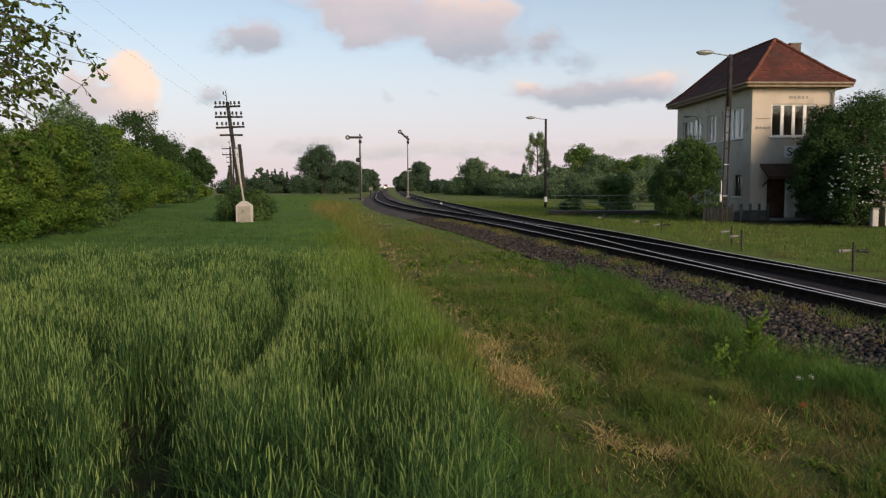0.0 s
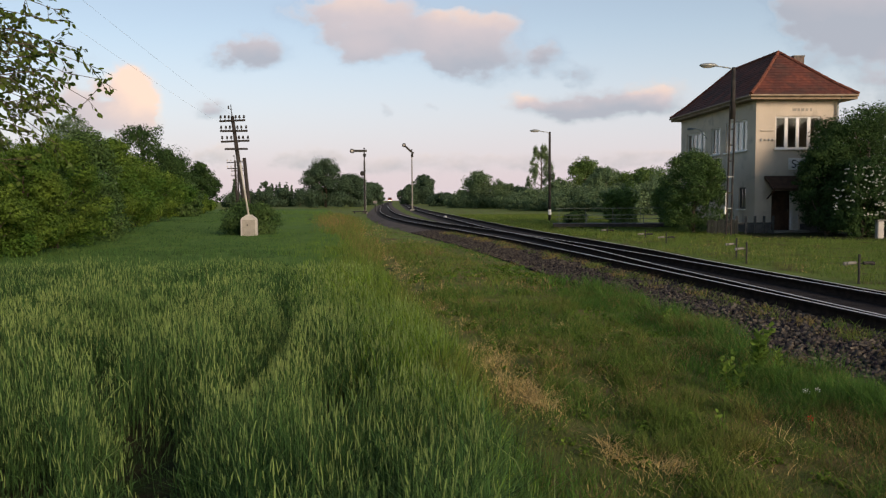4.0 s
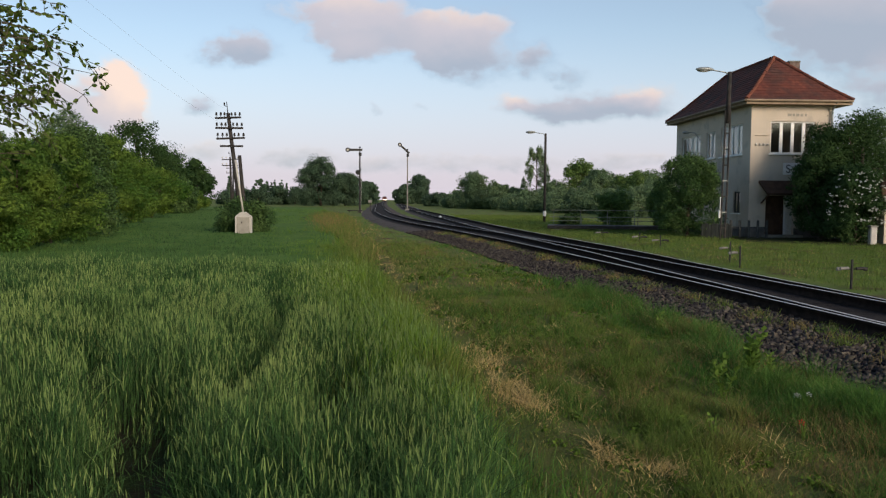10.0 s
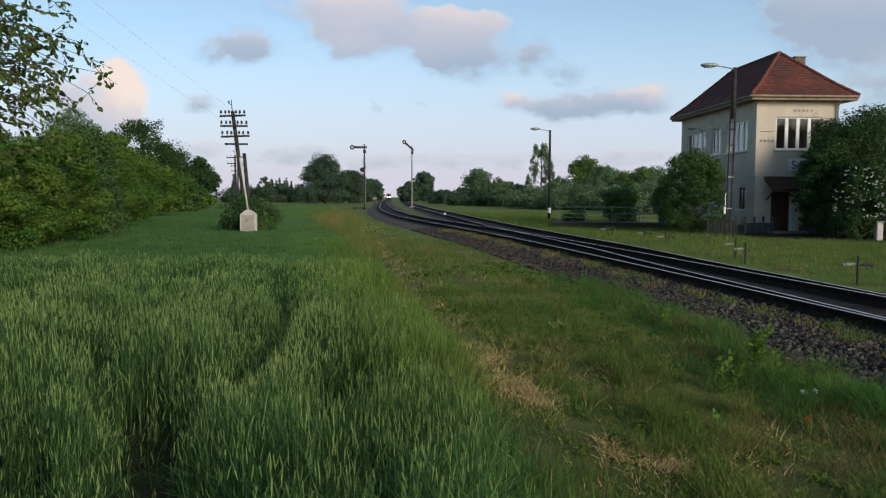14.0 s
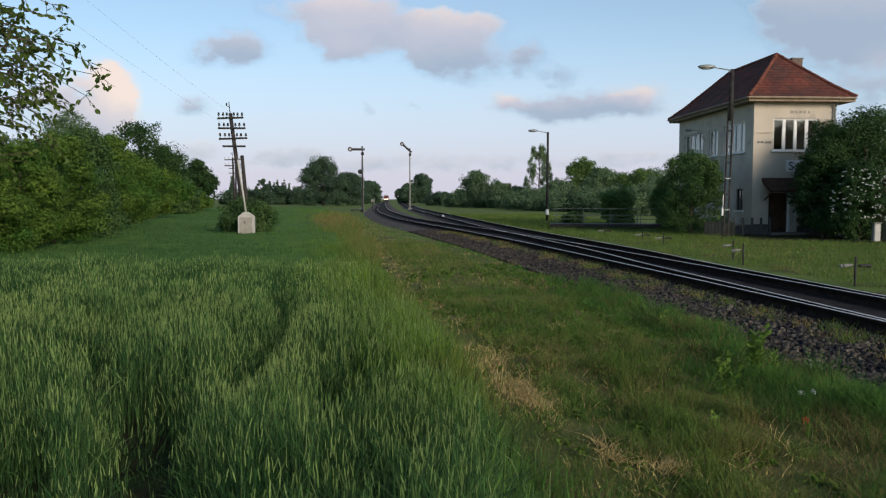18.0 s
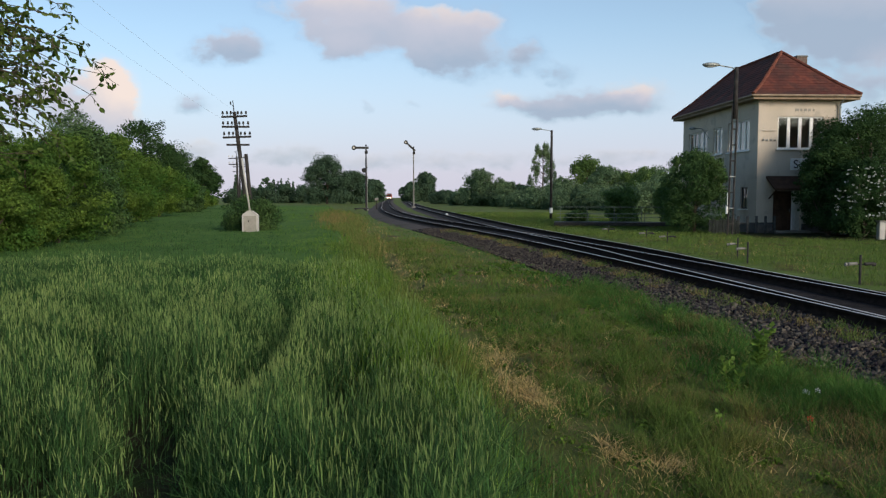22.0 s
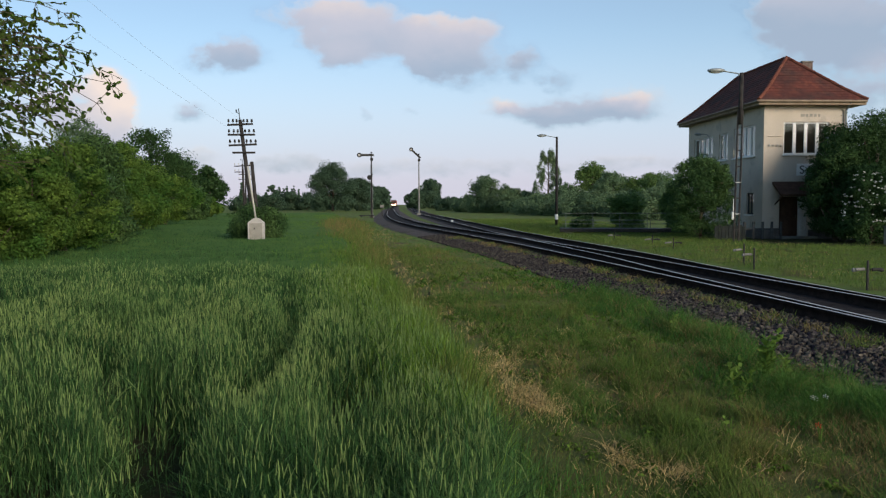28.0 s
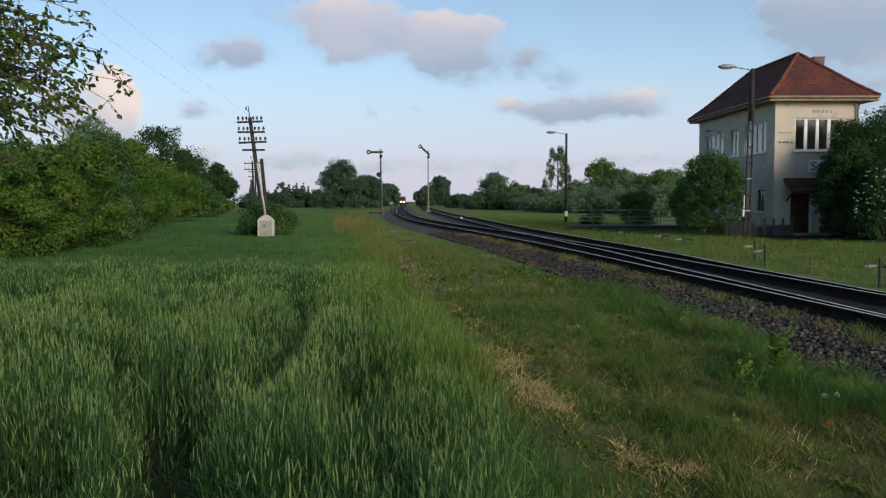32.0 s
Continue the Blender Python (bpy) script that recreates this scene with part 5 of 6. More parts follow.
    for i in range(4):
        bm = bmesh.new()
        ball(bm, (0.25 + 0.19 * i, -0.06, 4.42), 0.04, 1, 1, 1.7, seg=8)
        part("insulator", bm, M_OFFWHITE, br, smooth=True)
    # wall lamp on the track side
    bm = bmesh.new()
    rod(bm, (0, 5.8, 4.9), (-0.45, 5.8, 5.45), 0.02, None, 6)
    rod(bm, (-0.45, 5.8, 5.45), (-0.9, 5.8, 5.5), 0.02, None, 6)
    arm = part("wall_lamp", bm, M_STEEL, house, "curved wall lamp bracket")
    bm = bmesh.new()
    ball(bm, (-0.95, 5.8, 5.46), 0.16, 1.4, 0.8, 0.45)
    part("lamp_head", bm, M_STEEL, arm, smooth=True)


# ---- lamps, poles and signals ----
def street_lamp(x, y, h, label, reach=0.95, lean=0.0, stub=False):
    root = thing("street_lamp", x, y, -0.05, label, "street lamp", "platform lamps")
    bm = bmesh.new()
    if stub:
        rod(bm, (lean * 0.7, 0, h * 0.7), (lean, 0, h), 0.105, 0.085, 10)
    else:
        rod(bm, (0, 0, 0), (lean, 0, h), 0.11, 0.085, 10)
    part("pole", bm, M_POLE, root, "dark weathered pole", True)
    bm = bmesh.new()
    pts = [(lean, 0, h - 0.12), (lean - 0.25 * reach, 0, h - 0.02), (lean - reach * 0.65, 0, h + 0.03), (lean - reach, 0, h + 0.08)]
    for p, q in zip(pts, pts[1:]):
        rod(bm, p, q, 0.028, None, 7)
    part("arm", bm, M_STEEL, root, "", True)
    bm = bmesh.new()
    ball(bm, (lean - reach - 0.3, 0, h + 0.1), 0.2, 2.0, 0.8, 0.5, 12)
    head = part("lamp_head", bm, M_STEEL, root, "grey teardrop lamp head", True)
    bm = bmesh.new()
    ball(bm, (lean - reach - 0.34, 0, h + 0.05), 0.15, 1.9, 0.75, 0.5, 10)
    part("lens", bm, M_PORCELAIN, head, "", True)
    if stub:
        for s in (-0.1, 0.1):
            bm = bmesh.new()
            rod(bm, (s, 0, 0), (s + lean * 0.78, 0, h * 0.78), 0.042, 0.036, 6)
            part("upright", bm, M_POLE, root, "dark steel upright of a twin mast")
        for i in range(8):
            z = 0.6 + i * (h * 0.78 - 0.6) / 7.5
            bm = bmesh.new()
            box(bm, lean * z / h, 0, z, 0.26, 0.07, 0.05, bevel=0.008)
            part("tie", bm, M_STEEL if i in (1, 3) else M_POLE, root, "pale steel tie" if i in (1, 3) else "")
        bm = bmesh.new()
        rod(bm, (-0.17, -0.09, 1.4), (-0.17, -0.09, 1.95), 0.016, None, 7)
        part("conduit", bm, M_WHITE, root, "short white conduit")
        bm = bmesh.new()
        box(bm, -0.2, -0.1, 1.2, 0.08, 0.1, 0.34, bevel=0.02)
        part("fuse_box", bm, M_WHITE, root, "white fuse box")
    else:
        bm = bmesh.new()
        rod(bm, (0, 0, 0.55), (0, 0, 0.95), 0.125, None, 10)
        part("band", bm, M_WHITE, root, "white painted band")
    return root


def signal(x, y, h, arm_angle, label, small_arm):
    root = thing("semaphore_signal", x, y, -0.05, label, "railway signal", "semaphore signals")
    bm = bmesh.new()
    rod(bm, (0, 0, 0), (0, 0, h), 0.12, 0.075, 8)
    part("mast", bm, M_POLE if small_arm else M_CONC, root, "slender mast")
    bm = bmesh.new()
    box(bm, 0, 0, 0.2, 0.6, 0.6, 0.4, bevel=0.03)
    part("foot", bm, M_CONC, root, "concrete foot")
    bm = bmesh.new()
    a = radians(arm_angle)
    dx, dz = -math.cos(a), math.sin(a)
    p = Vector((0.35 * -dx, -0.16, h + 0.05 - 0.35 * dz))
    q = Vector((dx * 1.55, -0.16, h + 0.05 + dz * 1.55))
    w = Vector((-dz, 0, dx)) * 0.15
    vs = [p - w, q - w, q + w, p + w]
    lo = [bm.verts.new(v) for v in vs]
    hi = [bm.verts.new(v + Vector((0, 0.03, 0))) for v in vs]
    bm.faces.new(lo)
    bm.faces.new(hi[::-1])
    for i in range(4):
        j = (i + 1) % 4
        bm.faces.new((lo[i], hi[i], hi[j], lo[j]))
    bmesh.ops.recalc_face_normals(bm, faces=bm.faces)
    arm = part("arm", bm, M_GREYWOOD, root, "weathered dark grey signal arm")
    bm = bmesh.new()
    rod(bm, q + Vector((0, 0.035, 0)), q + Vector((0, -0.02, 0)), 0.3, None, 16)
    disc = part("disc", bm, M_BLACK, arm, "round dark arm end")
    bm = bmesh.new()
    rod(bm, q + Vector((0, -0.02, 0)), q + Vector((0, -0.035, 0)), 0.15, None, 14)
    part("disc_centre", bm, M_OFFWHITE, disc, "white disc centre")
    bm = bmesh.new()
    m = (p + q) / 2
    e = (q - p) * 0.4
    vs = [m - e - w * 0.45, m + e - w * 0.45, m + e + w * 0.45, m - e + w * 0.45]
    lo = [bm.verts.new(v + Vector((0, -0.004, 0))) for v in vs]
    hi = [bm.verts.new(v + Vector((0, -0.008, 0))) for v in vs]
    bm.faces.new(hi)
    for i in range(4):
        j = (i + 1) % 4
        bm.faces.new((lo[i], hi[i], hi[j], lo[j]))
    part("stripe", bm, M_BLACK, arm, "dark stripe")
    bm = bmesh.new()
    box(bm, 0.05, -0.1, h - 0.5, 0.36, 0.3, 0.4, bevel=0.03)
    part("lantern", bm, M_BLACK, root, "black signal lantern")
    bm = bmesh.new()
    rod(bm, (0, 0, h), (0, 0, h + 0.3), 0.03, None, 6)
    ball(bm, (0, 0, h + 0.36), 0.12, seg=8)
    part("finial", bm, M_BLACK, root, "", True)
    if small_arm:
        bm = bmesh.new()
        rod(bm, (-0.25, -0.16, h - 2.85), (-0.25, -0.12, h - 2.85), 0.32, None, 14)
        rod(bm, (-0.25, -0.14, h - 2.85), (0.2, -0.14, h - 2.45), 0.05, None, 6)
        part("lower_disc", bm, M_BLACK, root, "small lower signal disc")
        bm = bmesh.new()
        for s in (-0.14, 0.14):
            rod(bm, (s, 0.2, 0.3), (s, 0.2, h - 1.2), 0.018, None, 5)
        for i in range(14):
            rod(bm, (-0.14, 0.2, 0.6 + 0.4 * i), (0.14, 0.2, 0.6 + 0.4 * i), 0.012, None, 5)
        part("ladder", bm, M_STEEL, root, "steel ladder")
        bm = bmesh.new()
        box(bm, -0.6, -0.4, 0.32, 1.9, 0.7, 0.12, bevel=0.02)
        box(bm, -1.3, -0.4, 0.14, 0.12, 0.5, 0.28)
        box(bm, 0.1, -0.4, 0.14, 0.12, 0.5, 0.28)
        part("wire_tensioner", bm, M_BLACK, root, "low dark wire box")
    else:
        bm = bmesh.new()
        rod(bm, (-0.3, 0, 4.3), (0.3, 0, 4.3), 0.03, None, 6)
        part("lamp_hoist", bm, M_STEEL, root)
    return root


def telegraph_pole(x, y, h, lean, label, arms, strut=False):
    root = thing("telegraph_pole", x, y, -0.05, label, "telegraph pole", "telegraph line")
    bm = bmesh.new()
    rod(bm, (0, 0, 0), (lean, 0, h), 0.12, 0.085, 10)
    part("pole", bm, M_POLE, root, "", True)
    u = lean / h
    for i, (z, half) in enumerate(arms):
        cx = u * z
        bm = bmesh.new()
        box(bm, 0, 0, 0, 2 * half, 0.09, 0.09, bevel=0.008)
        bmesh.ops.transform(bm, matrix=Matrix.Translation((cx, -0.1, z)) @ Matrix.Rotation(radians(-2 + 2 * (i % 2)), 4, "Y"), verts=bm.verts)
        arm = part("crossarm", bm, M_POLE, root)
        if i == len(arms) - 1 and strut:
            continue
        for s in (-1, -0.62, -0.3, 0.3, 0.62, 1) if strut else (-1, -0.5, 0.5, 1):
            bm = bmesh.new()
            rod(bm, (cx + s * (half - 0.06), -0.1, z + 0.03), (cx + s * (half - 0.06), -0.1, z + 0.14), 0.014, None, 5)
            rod(bm, (cx + s * (half - 0.06), -0.1, z + 0.12), (cx + s * (half - 0.06), -0.1, z + 0.26), 0.06, 0.04, 8)
            part("insulator", bm, M_BLACK if strut else M_PORCELAIN, arm)
    bm = bmesh.new()
    rod(bm, (lean, 0, h - 0.1), (lean * 1.09, 0, h + 0.55), 0.025, 0.018, 6)
    rod(bm, (lean * 1.05, 0, h + 0.3), (lean * 1.05 - 0.14, 0, h + 0.36), 0.015, None, 5)
    rod(bm, (lean * 1.05 - 0.14, 0, h + 0.36), (lean * 1.05 - 0.14, 0, h + 0.5), 0.035, None, 6)
    part("top_pin", bm, M_BLACK, root)
    if strut:
        bm = bmesh.new()
        rod(bm, (0.1, 0.22, 0), (-0.2, 0.2, 3.85), 0.1, 0.085, 9)
        part("strut", bm, M_POLE, root, "second dark stub pole", True)
    return root


def cable_box():
    root = thing("cable_box", -9.05, 34.6, -0.05, "white rounded cable box on a stake with tall pipe", "cable box")
    bm = bmesh.new()
    w, z0, z1 = 0.37, 0.12, 0.93
    prof = [(-w, z0), (w, z0), (w, z1), (0.94 * w, z1 + 0.04), (0.3 * w, z1 + 0.22), (-0.3 * w, z1 + 0.22), (-0.94 * w, z1 + 0.04), (-w, z1)]
    fr = [bm.verts.new((x, -0.1, z)) for x, z in prof]
    bk = [bm.verts.new((x, 0.1, z)) for x, z in prof]
    bm.faces.new(fr)
    bm.faces.new(bk[::-1])
    for i in range(8):
        j = (i + 1) % 8
        bm.faces.new((fr[i], bk[i], bk[j], fr[j]))
    bmesh.ops.recalc_face_normals(bm, faces=bm.faces)
    bmesh.ops.bevel(bm, geom=list(bm.edges), offset=0.012, segments=1, affect="EDGES")
    part("cabinet", bm, M_OFFWHITE, root, "off-white metal cabinet")
    bm = bmesh.new()
    box(bm, 0.0, -0.105, 0.55, 0.58, 0.02, 0.74, bevel=0.008)
    door = part("door", bm, M_BEIGE, root, "dull beige door")
    bm = bmesh.new()
    box(bm, -0.06, -0.125, 0.68, 0.04, 0.02, 0.07)
    part("lock", bm, M_BLACK, door)
    bm = bmesh.new()
    rod(bm, (0, 0, 0), (0, 0, 0.25), 0.05, None, 8)
    part("stake", bm, M_STEEL, root)
    bm = bmesh.new()
    rod(bm, (-0.02, 0.0, 1.12), (-0.36, 0.05, 3.5), 0.048, None, 8)
    part("pipe", bm, M_OFFWHITE, root, "white cable pipe", True)


def wires():
    """Slack telegraph wires from pole to pole."""
    for a, b in (((-10.35, 37.1, 5.8), (-6.5, -3, 7.75)), ((-10.5, 37.1, 5.15), (-6.7, -3, 7.1))):
        bm = bmesh.new()
        a, b = Vector(a), Vector(b)
        prev = a
        for i in range(1, 21):
            u = i / 20
            p = a.lerp(b, u) - Vector((0, 0, 0.3 * 4 * u * (1 - u)))
            rod(bm, prev, p, 0.0022, None, 5, False)
            prev = p
        w = part("telegraph_wire", bm, M_OFFWHITE)
        tagged(w, "thin grey slack telegraph wire above the field", "wire", "telegraph wires")


def pulley_stand(x, y, h, label, sides=(-1, 1)):
    root = thing("pulley_stand", x, y, -0.05, label, "pulley stand", "signal wire pulleys")
    bm = bmesh.new()
    box(bm, 0, 0, h / 2, 0.036, 0.045, h, bevel=0.006)
    part("post", bm, M_BLACK, root)
    for s in sides:
        bm = bmesh.new()
        box(bm, s * 0.14, 0, h - 0.19, 0.26, 0.03, 0.022, bevel=0.004)
        arm = part("bracket", bm, M_BLACK, root)
        bm = bmesh.new()
        rod(bm, (s * 0.16 - 0.09, -0.03, h - 0.18), (s * 0.16 + 0.08, -0.03, h - 0.17), 0.034, 0.03, 10)
        part("roller", bm, M_CONC if s < 0 else M_BLACK, arm, "pale grooved roller" if s < 0 else "black roller")
        bm = bmesh.new()
        rod(bm, (s * 0.27 - 0.03, 0, h - 0.19), (s * 0.27 + 0.03, 0, h - 0.19), 0.038, None, 10)
        part("end_wheel", bm, M_CONC if s < 0 else M_BLACK, arm, "small end wheel")
    return root


def footbridge():
    """Low steel-railed loading ramp beside the siding."""
    root = thing("railed_ramp", 6.2, 43.5, 0, "low ramp with faded green tubular railings and a dark deck edge", "ramp", rz=-8)
    bm = bmesh.new()
    box(bm, 3.3, 0.9, 0.2, 7.3, 1.8, 0.2, bevel=0.02)
    # dark deck; its black also stands in for the shaded gap underneath
    part("deck", bm, M_BLACK, root, "dark timber deck, blackened for the shaded gap below")
    for x in (0.2, 2.6, 5.0):
        bm = bmesh.new()
        box(bm, x, 0.9, 0.04, 0.4, 1.7, 0.16, bevel=0.02)
        part("pier", bm, M_CONC, root)
    for y, top in ((0.05, 0.78), (1.75, 1.14)):
        for i in range(5):
            bm = bmesh.new()
            rod(bm, (0.0 + 1.55 * i, y, 0.3), (0.0 + 1.55 * i, y, top), 0.02, None, 7)
            part("post", bm, M_GREENSTEEL, root)
        bm = bmesh.new()
        rod(bm, (-0.25, y, top), (7.1, y, top), 0.022, None, 7)
        part("rail", bm, M_GREENSTEEL, root)
        bm = bmesh.new()
        rod(bm, (-0.2, y, 0.5 * top + 0.18), (7.05, y, 0.5 * top + 0.18), 0.018, None, 7)
        part("rail", bm, M_GREENSTEEL, root)


def shrubs_by_house():
    tree("shrub", 13.3, 46.3, 3.0, 2.2, "green shrub between the ramp and the signal box", "shrub", M_LEAF_MID, 9000, 0.06, 305, 0.03, count=40, taper=0.3, base=0.1)
    tree("shrub", 11.75, 37.2, 4.1, 3.5, "tall dense dark green shrub beside the signal box", "shrub", M_LEAF_DARK, 40000, 0.045, 301, 0.03, count=170, taper=-1, base=0.0, rad=0.48)
    tree("shrub", 11.0, 50.0, 2.6, 2.8, "green shrub behind the railed ramp", "shrub", M_LEAF_MID, 8000, 0.075, 302, 0.03, count=30, taper=0.3, base=0.1)
    tree("shrub", 7.9, 46.2, 1.0, 1.9, "low round dark shrub at the ramp", "shrub", M_LEAF_DARK, 3000, 0.09, 303, 0.03, count=14, taper=0.3, base=0.0)
    for i, (x, y, h, w) in enumerate([(18.0, 33.6, 5.7, 4.8), (19.6, 35.0, 6.4, 4.6), (16.5, 33.7, 4.5, 3.1), (17.3, 34.6, 5.4, 3.2)]):
        tree("shrub", x, y, h, w, "large dark green shrub in front of the signal box", "shrub", M_LEAF_DARK if i == 1 else M_LEAF_DEEP, 22000, 0.052, 310 + i, 0.03, "shrubs at the signal box", 75, 0.3, base=0.05)
    # white-flowering bush
    root = tree("flowering_bush", 17.0, 31.8, 3.3, 2.6, "bush covered with clusters of white blossom", "bush", M_LEAF_DEEP, 18000, 0.05, 320, 0.03, count=70, taper=0.2, base=0.0)
    r = np.random.default_rng(5)
    cl = []
    for i in range(170):
        a = r.uniform(math.pi, 2 * math.pi)
        z = r.uniform(0.9, 3.0)
        rad = 1.25 * math.sqrt(max(0.15, 1 - ((z - 1.6) / 1.6) ** 2))
        cl.append((math.cos(a) * rad * 0.95, math.sin(a) * rad * 0.95, z, 0.045, 0.045, 0.03))
    b = polys("blossom", foliage(cl, 2600, 0.018), 4, M_BLOSSOM, root)
    b["label"] = "white blossom clusters"
    tree("shrub", -9.45, 36.3, 1.6, 2.9, "low dark shrub round the telegraph pole", "shrub", M_LEAF_DARK, 14000, 0.05, 330, 0.03, count=44, taper=0.2, base=0.05)


def overhanging_tree():
    """A broadleaf tree beside the viewer, whose boughs hang into the view."""
    root = thing("tree", -7.2, 6.2, -0.02, "broadleaf tree with leafy boughs that overhang the field", "tree")
    r = np.random.default_rng(17)
    bm = bmesh.new()
    rod(bm, (0, 0, 0), (0.1, 0, 2.6), 0.22, 0.17, 12)
    rod(bm, (0.1, 0, 2.6), (0.3, 0.2, 5.2), 0.17, 0.08, 10)
    part("trunk", bm, M_BARK, root, "", True)
    leaves = []
    open_tips = [(x - 0.1, y, z + 0.02) for x, y, z in [(4.15, 0.8, 2.81), (4.05, 0.8, 2.94), (3.95, 0.8, 3.09), (3.75, 0.8, 3.44), (3.7, 0.8, 3.34), (4.03, 0.8, 2.63), (3.71, 0.8, 2.62), (3.6, 0.8, 2.6), (3.58, 0.8, 2.47), (3.54, 0.8, 2.69), (3.8, 0.8, 3.0), (3.7, 0.8, 3.15), (3.62, 0.8, 2.85)]]
    core = [(2.85 + 0.65 * r.random() ** 1.4, r.uniform(0.4, 1.3), r.uniform(2.08, 3.8)) for i in range(40)]
    for rank, tip in enumerate(open_tips + core):
        tip = Vector(tip)
        loose = rank < len(open_tips)
        start = Vector((0.2, 0.1, 2.4 + 0.5 * (tip.z - 2.2)))
        bm = bmesh.new()
        prev, rad = start, 0.045
        n = 14
        for i in range(1, n + 1):
            u = i / n
            p = start.lerp(tip, u) + Vector((0, 0, 0.4 * math.sin(math.pi * u))) + Vector(r.normal(0, 0.035, 3).tolist()) * (u < 1)
            rod(bm, prev, p, rad, rad * 0.82, 6, False)
            d = (p - prev).normalized()
            if u > (0.62 if loose else 0.6):
                for s in range(3):
                    out = (d + Vector(r.normal(0, 0.75, 3).tolist()) + Vector((0, 0, -0.15))).normalized()
                    length = r.uniform(0.08, 0.22) if loose else r.uniform(0.12, 0.28)
                    tw = p + out * length
                    rod(bm, p, tw, max(rad * 0.4, 0.003), 0.002, 4, False)
                    k = int(length / 0.035)
                    leaves += [(p.lerp(tw, (j + 1) / k), out) for j in range(k)] + [(tw, out)]
                if loose:
                    leaves.append((p, d))
            prev, rad = p, rad * 0.82
        part("bough", bm, M_BARK, root)
    V = []
    for p, d in leaves:
        d = (d + Vector(r.normal(0, 0.55, 3).tolist()) + Vector((0, 0, -0.4))).normalized()
        s = d.cross(Vector(r.normal(0, 1, 3).tolist())).normalized()
        n_ = d.cross(s)
        l = r.uniform(0.018, 0.034)
        w = l * r.uniform(0.5, 0.7)
        c = p + d * l
        V += [(p, c - s * w - d * 0.3 * l, c + d * l * 0.5 - s * w * 0.8, c + d * l * 1.2), (p, c + d * l * 1.2, c + d * l * 0.5 + s * w * 0.8 + n_ * 0.1 * l, c + s * w - d * 0.3 * l)]
    crown = polys("foliage", [[tuple(q) for q in f] for f in V], 4, M_LEAF_NEAR, root)
    tagged(crown, "small yellow-green leaves", kind="stuff")
    up = clumps(4.2, 4.2, 3.0, 7.5, 22, 0.8, 41)
    keep = [(a, b, c, e, f, g) for a, b, c, e, f, g in up if a < 1.4]
    polys("crown", foliage(keep, 5000, 0.06), 4, M_LEAF_NEAR, root)


def dark_ground_front(x):
    """y at which the dark ground in front of the signal box begins."""
    return np.maximum(31.2 - 0.5 * (np.asarray(x) - 12.6), 27.8)


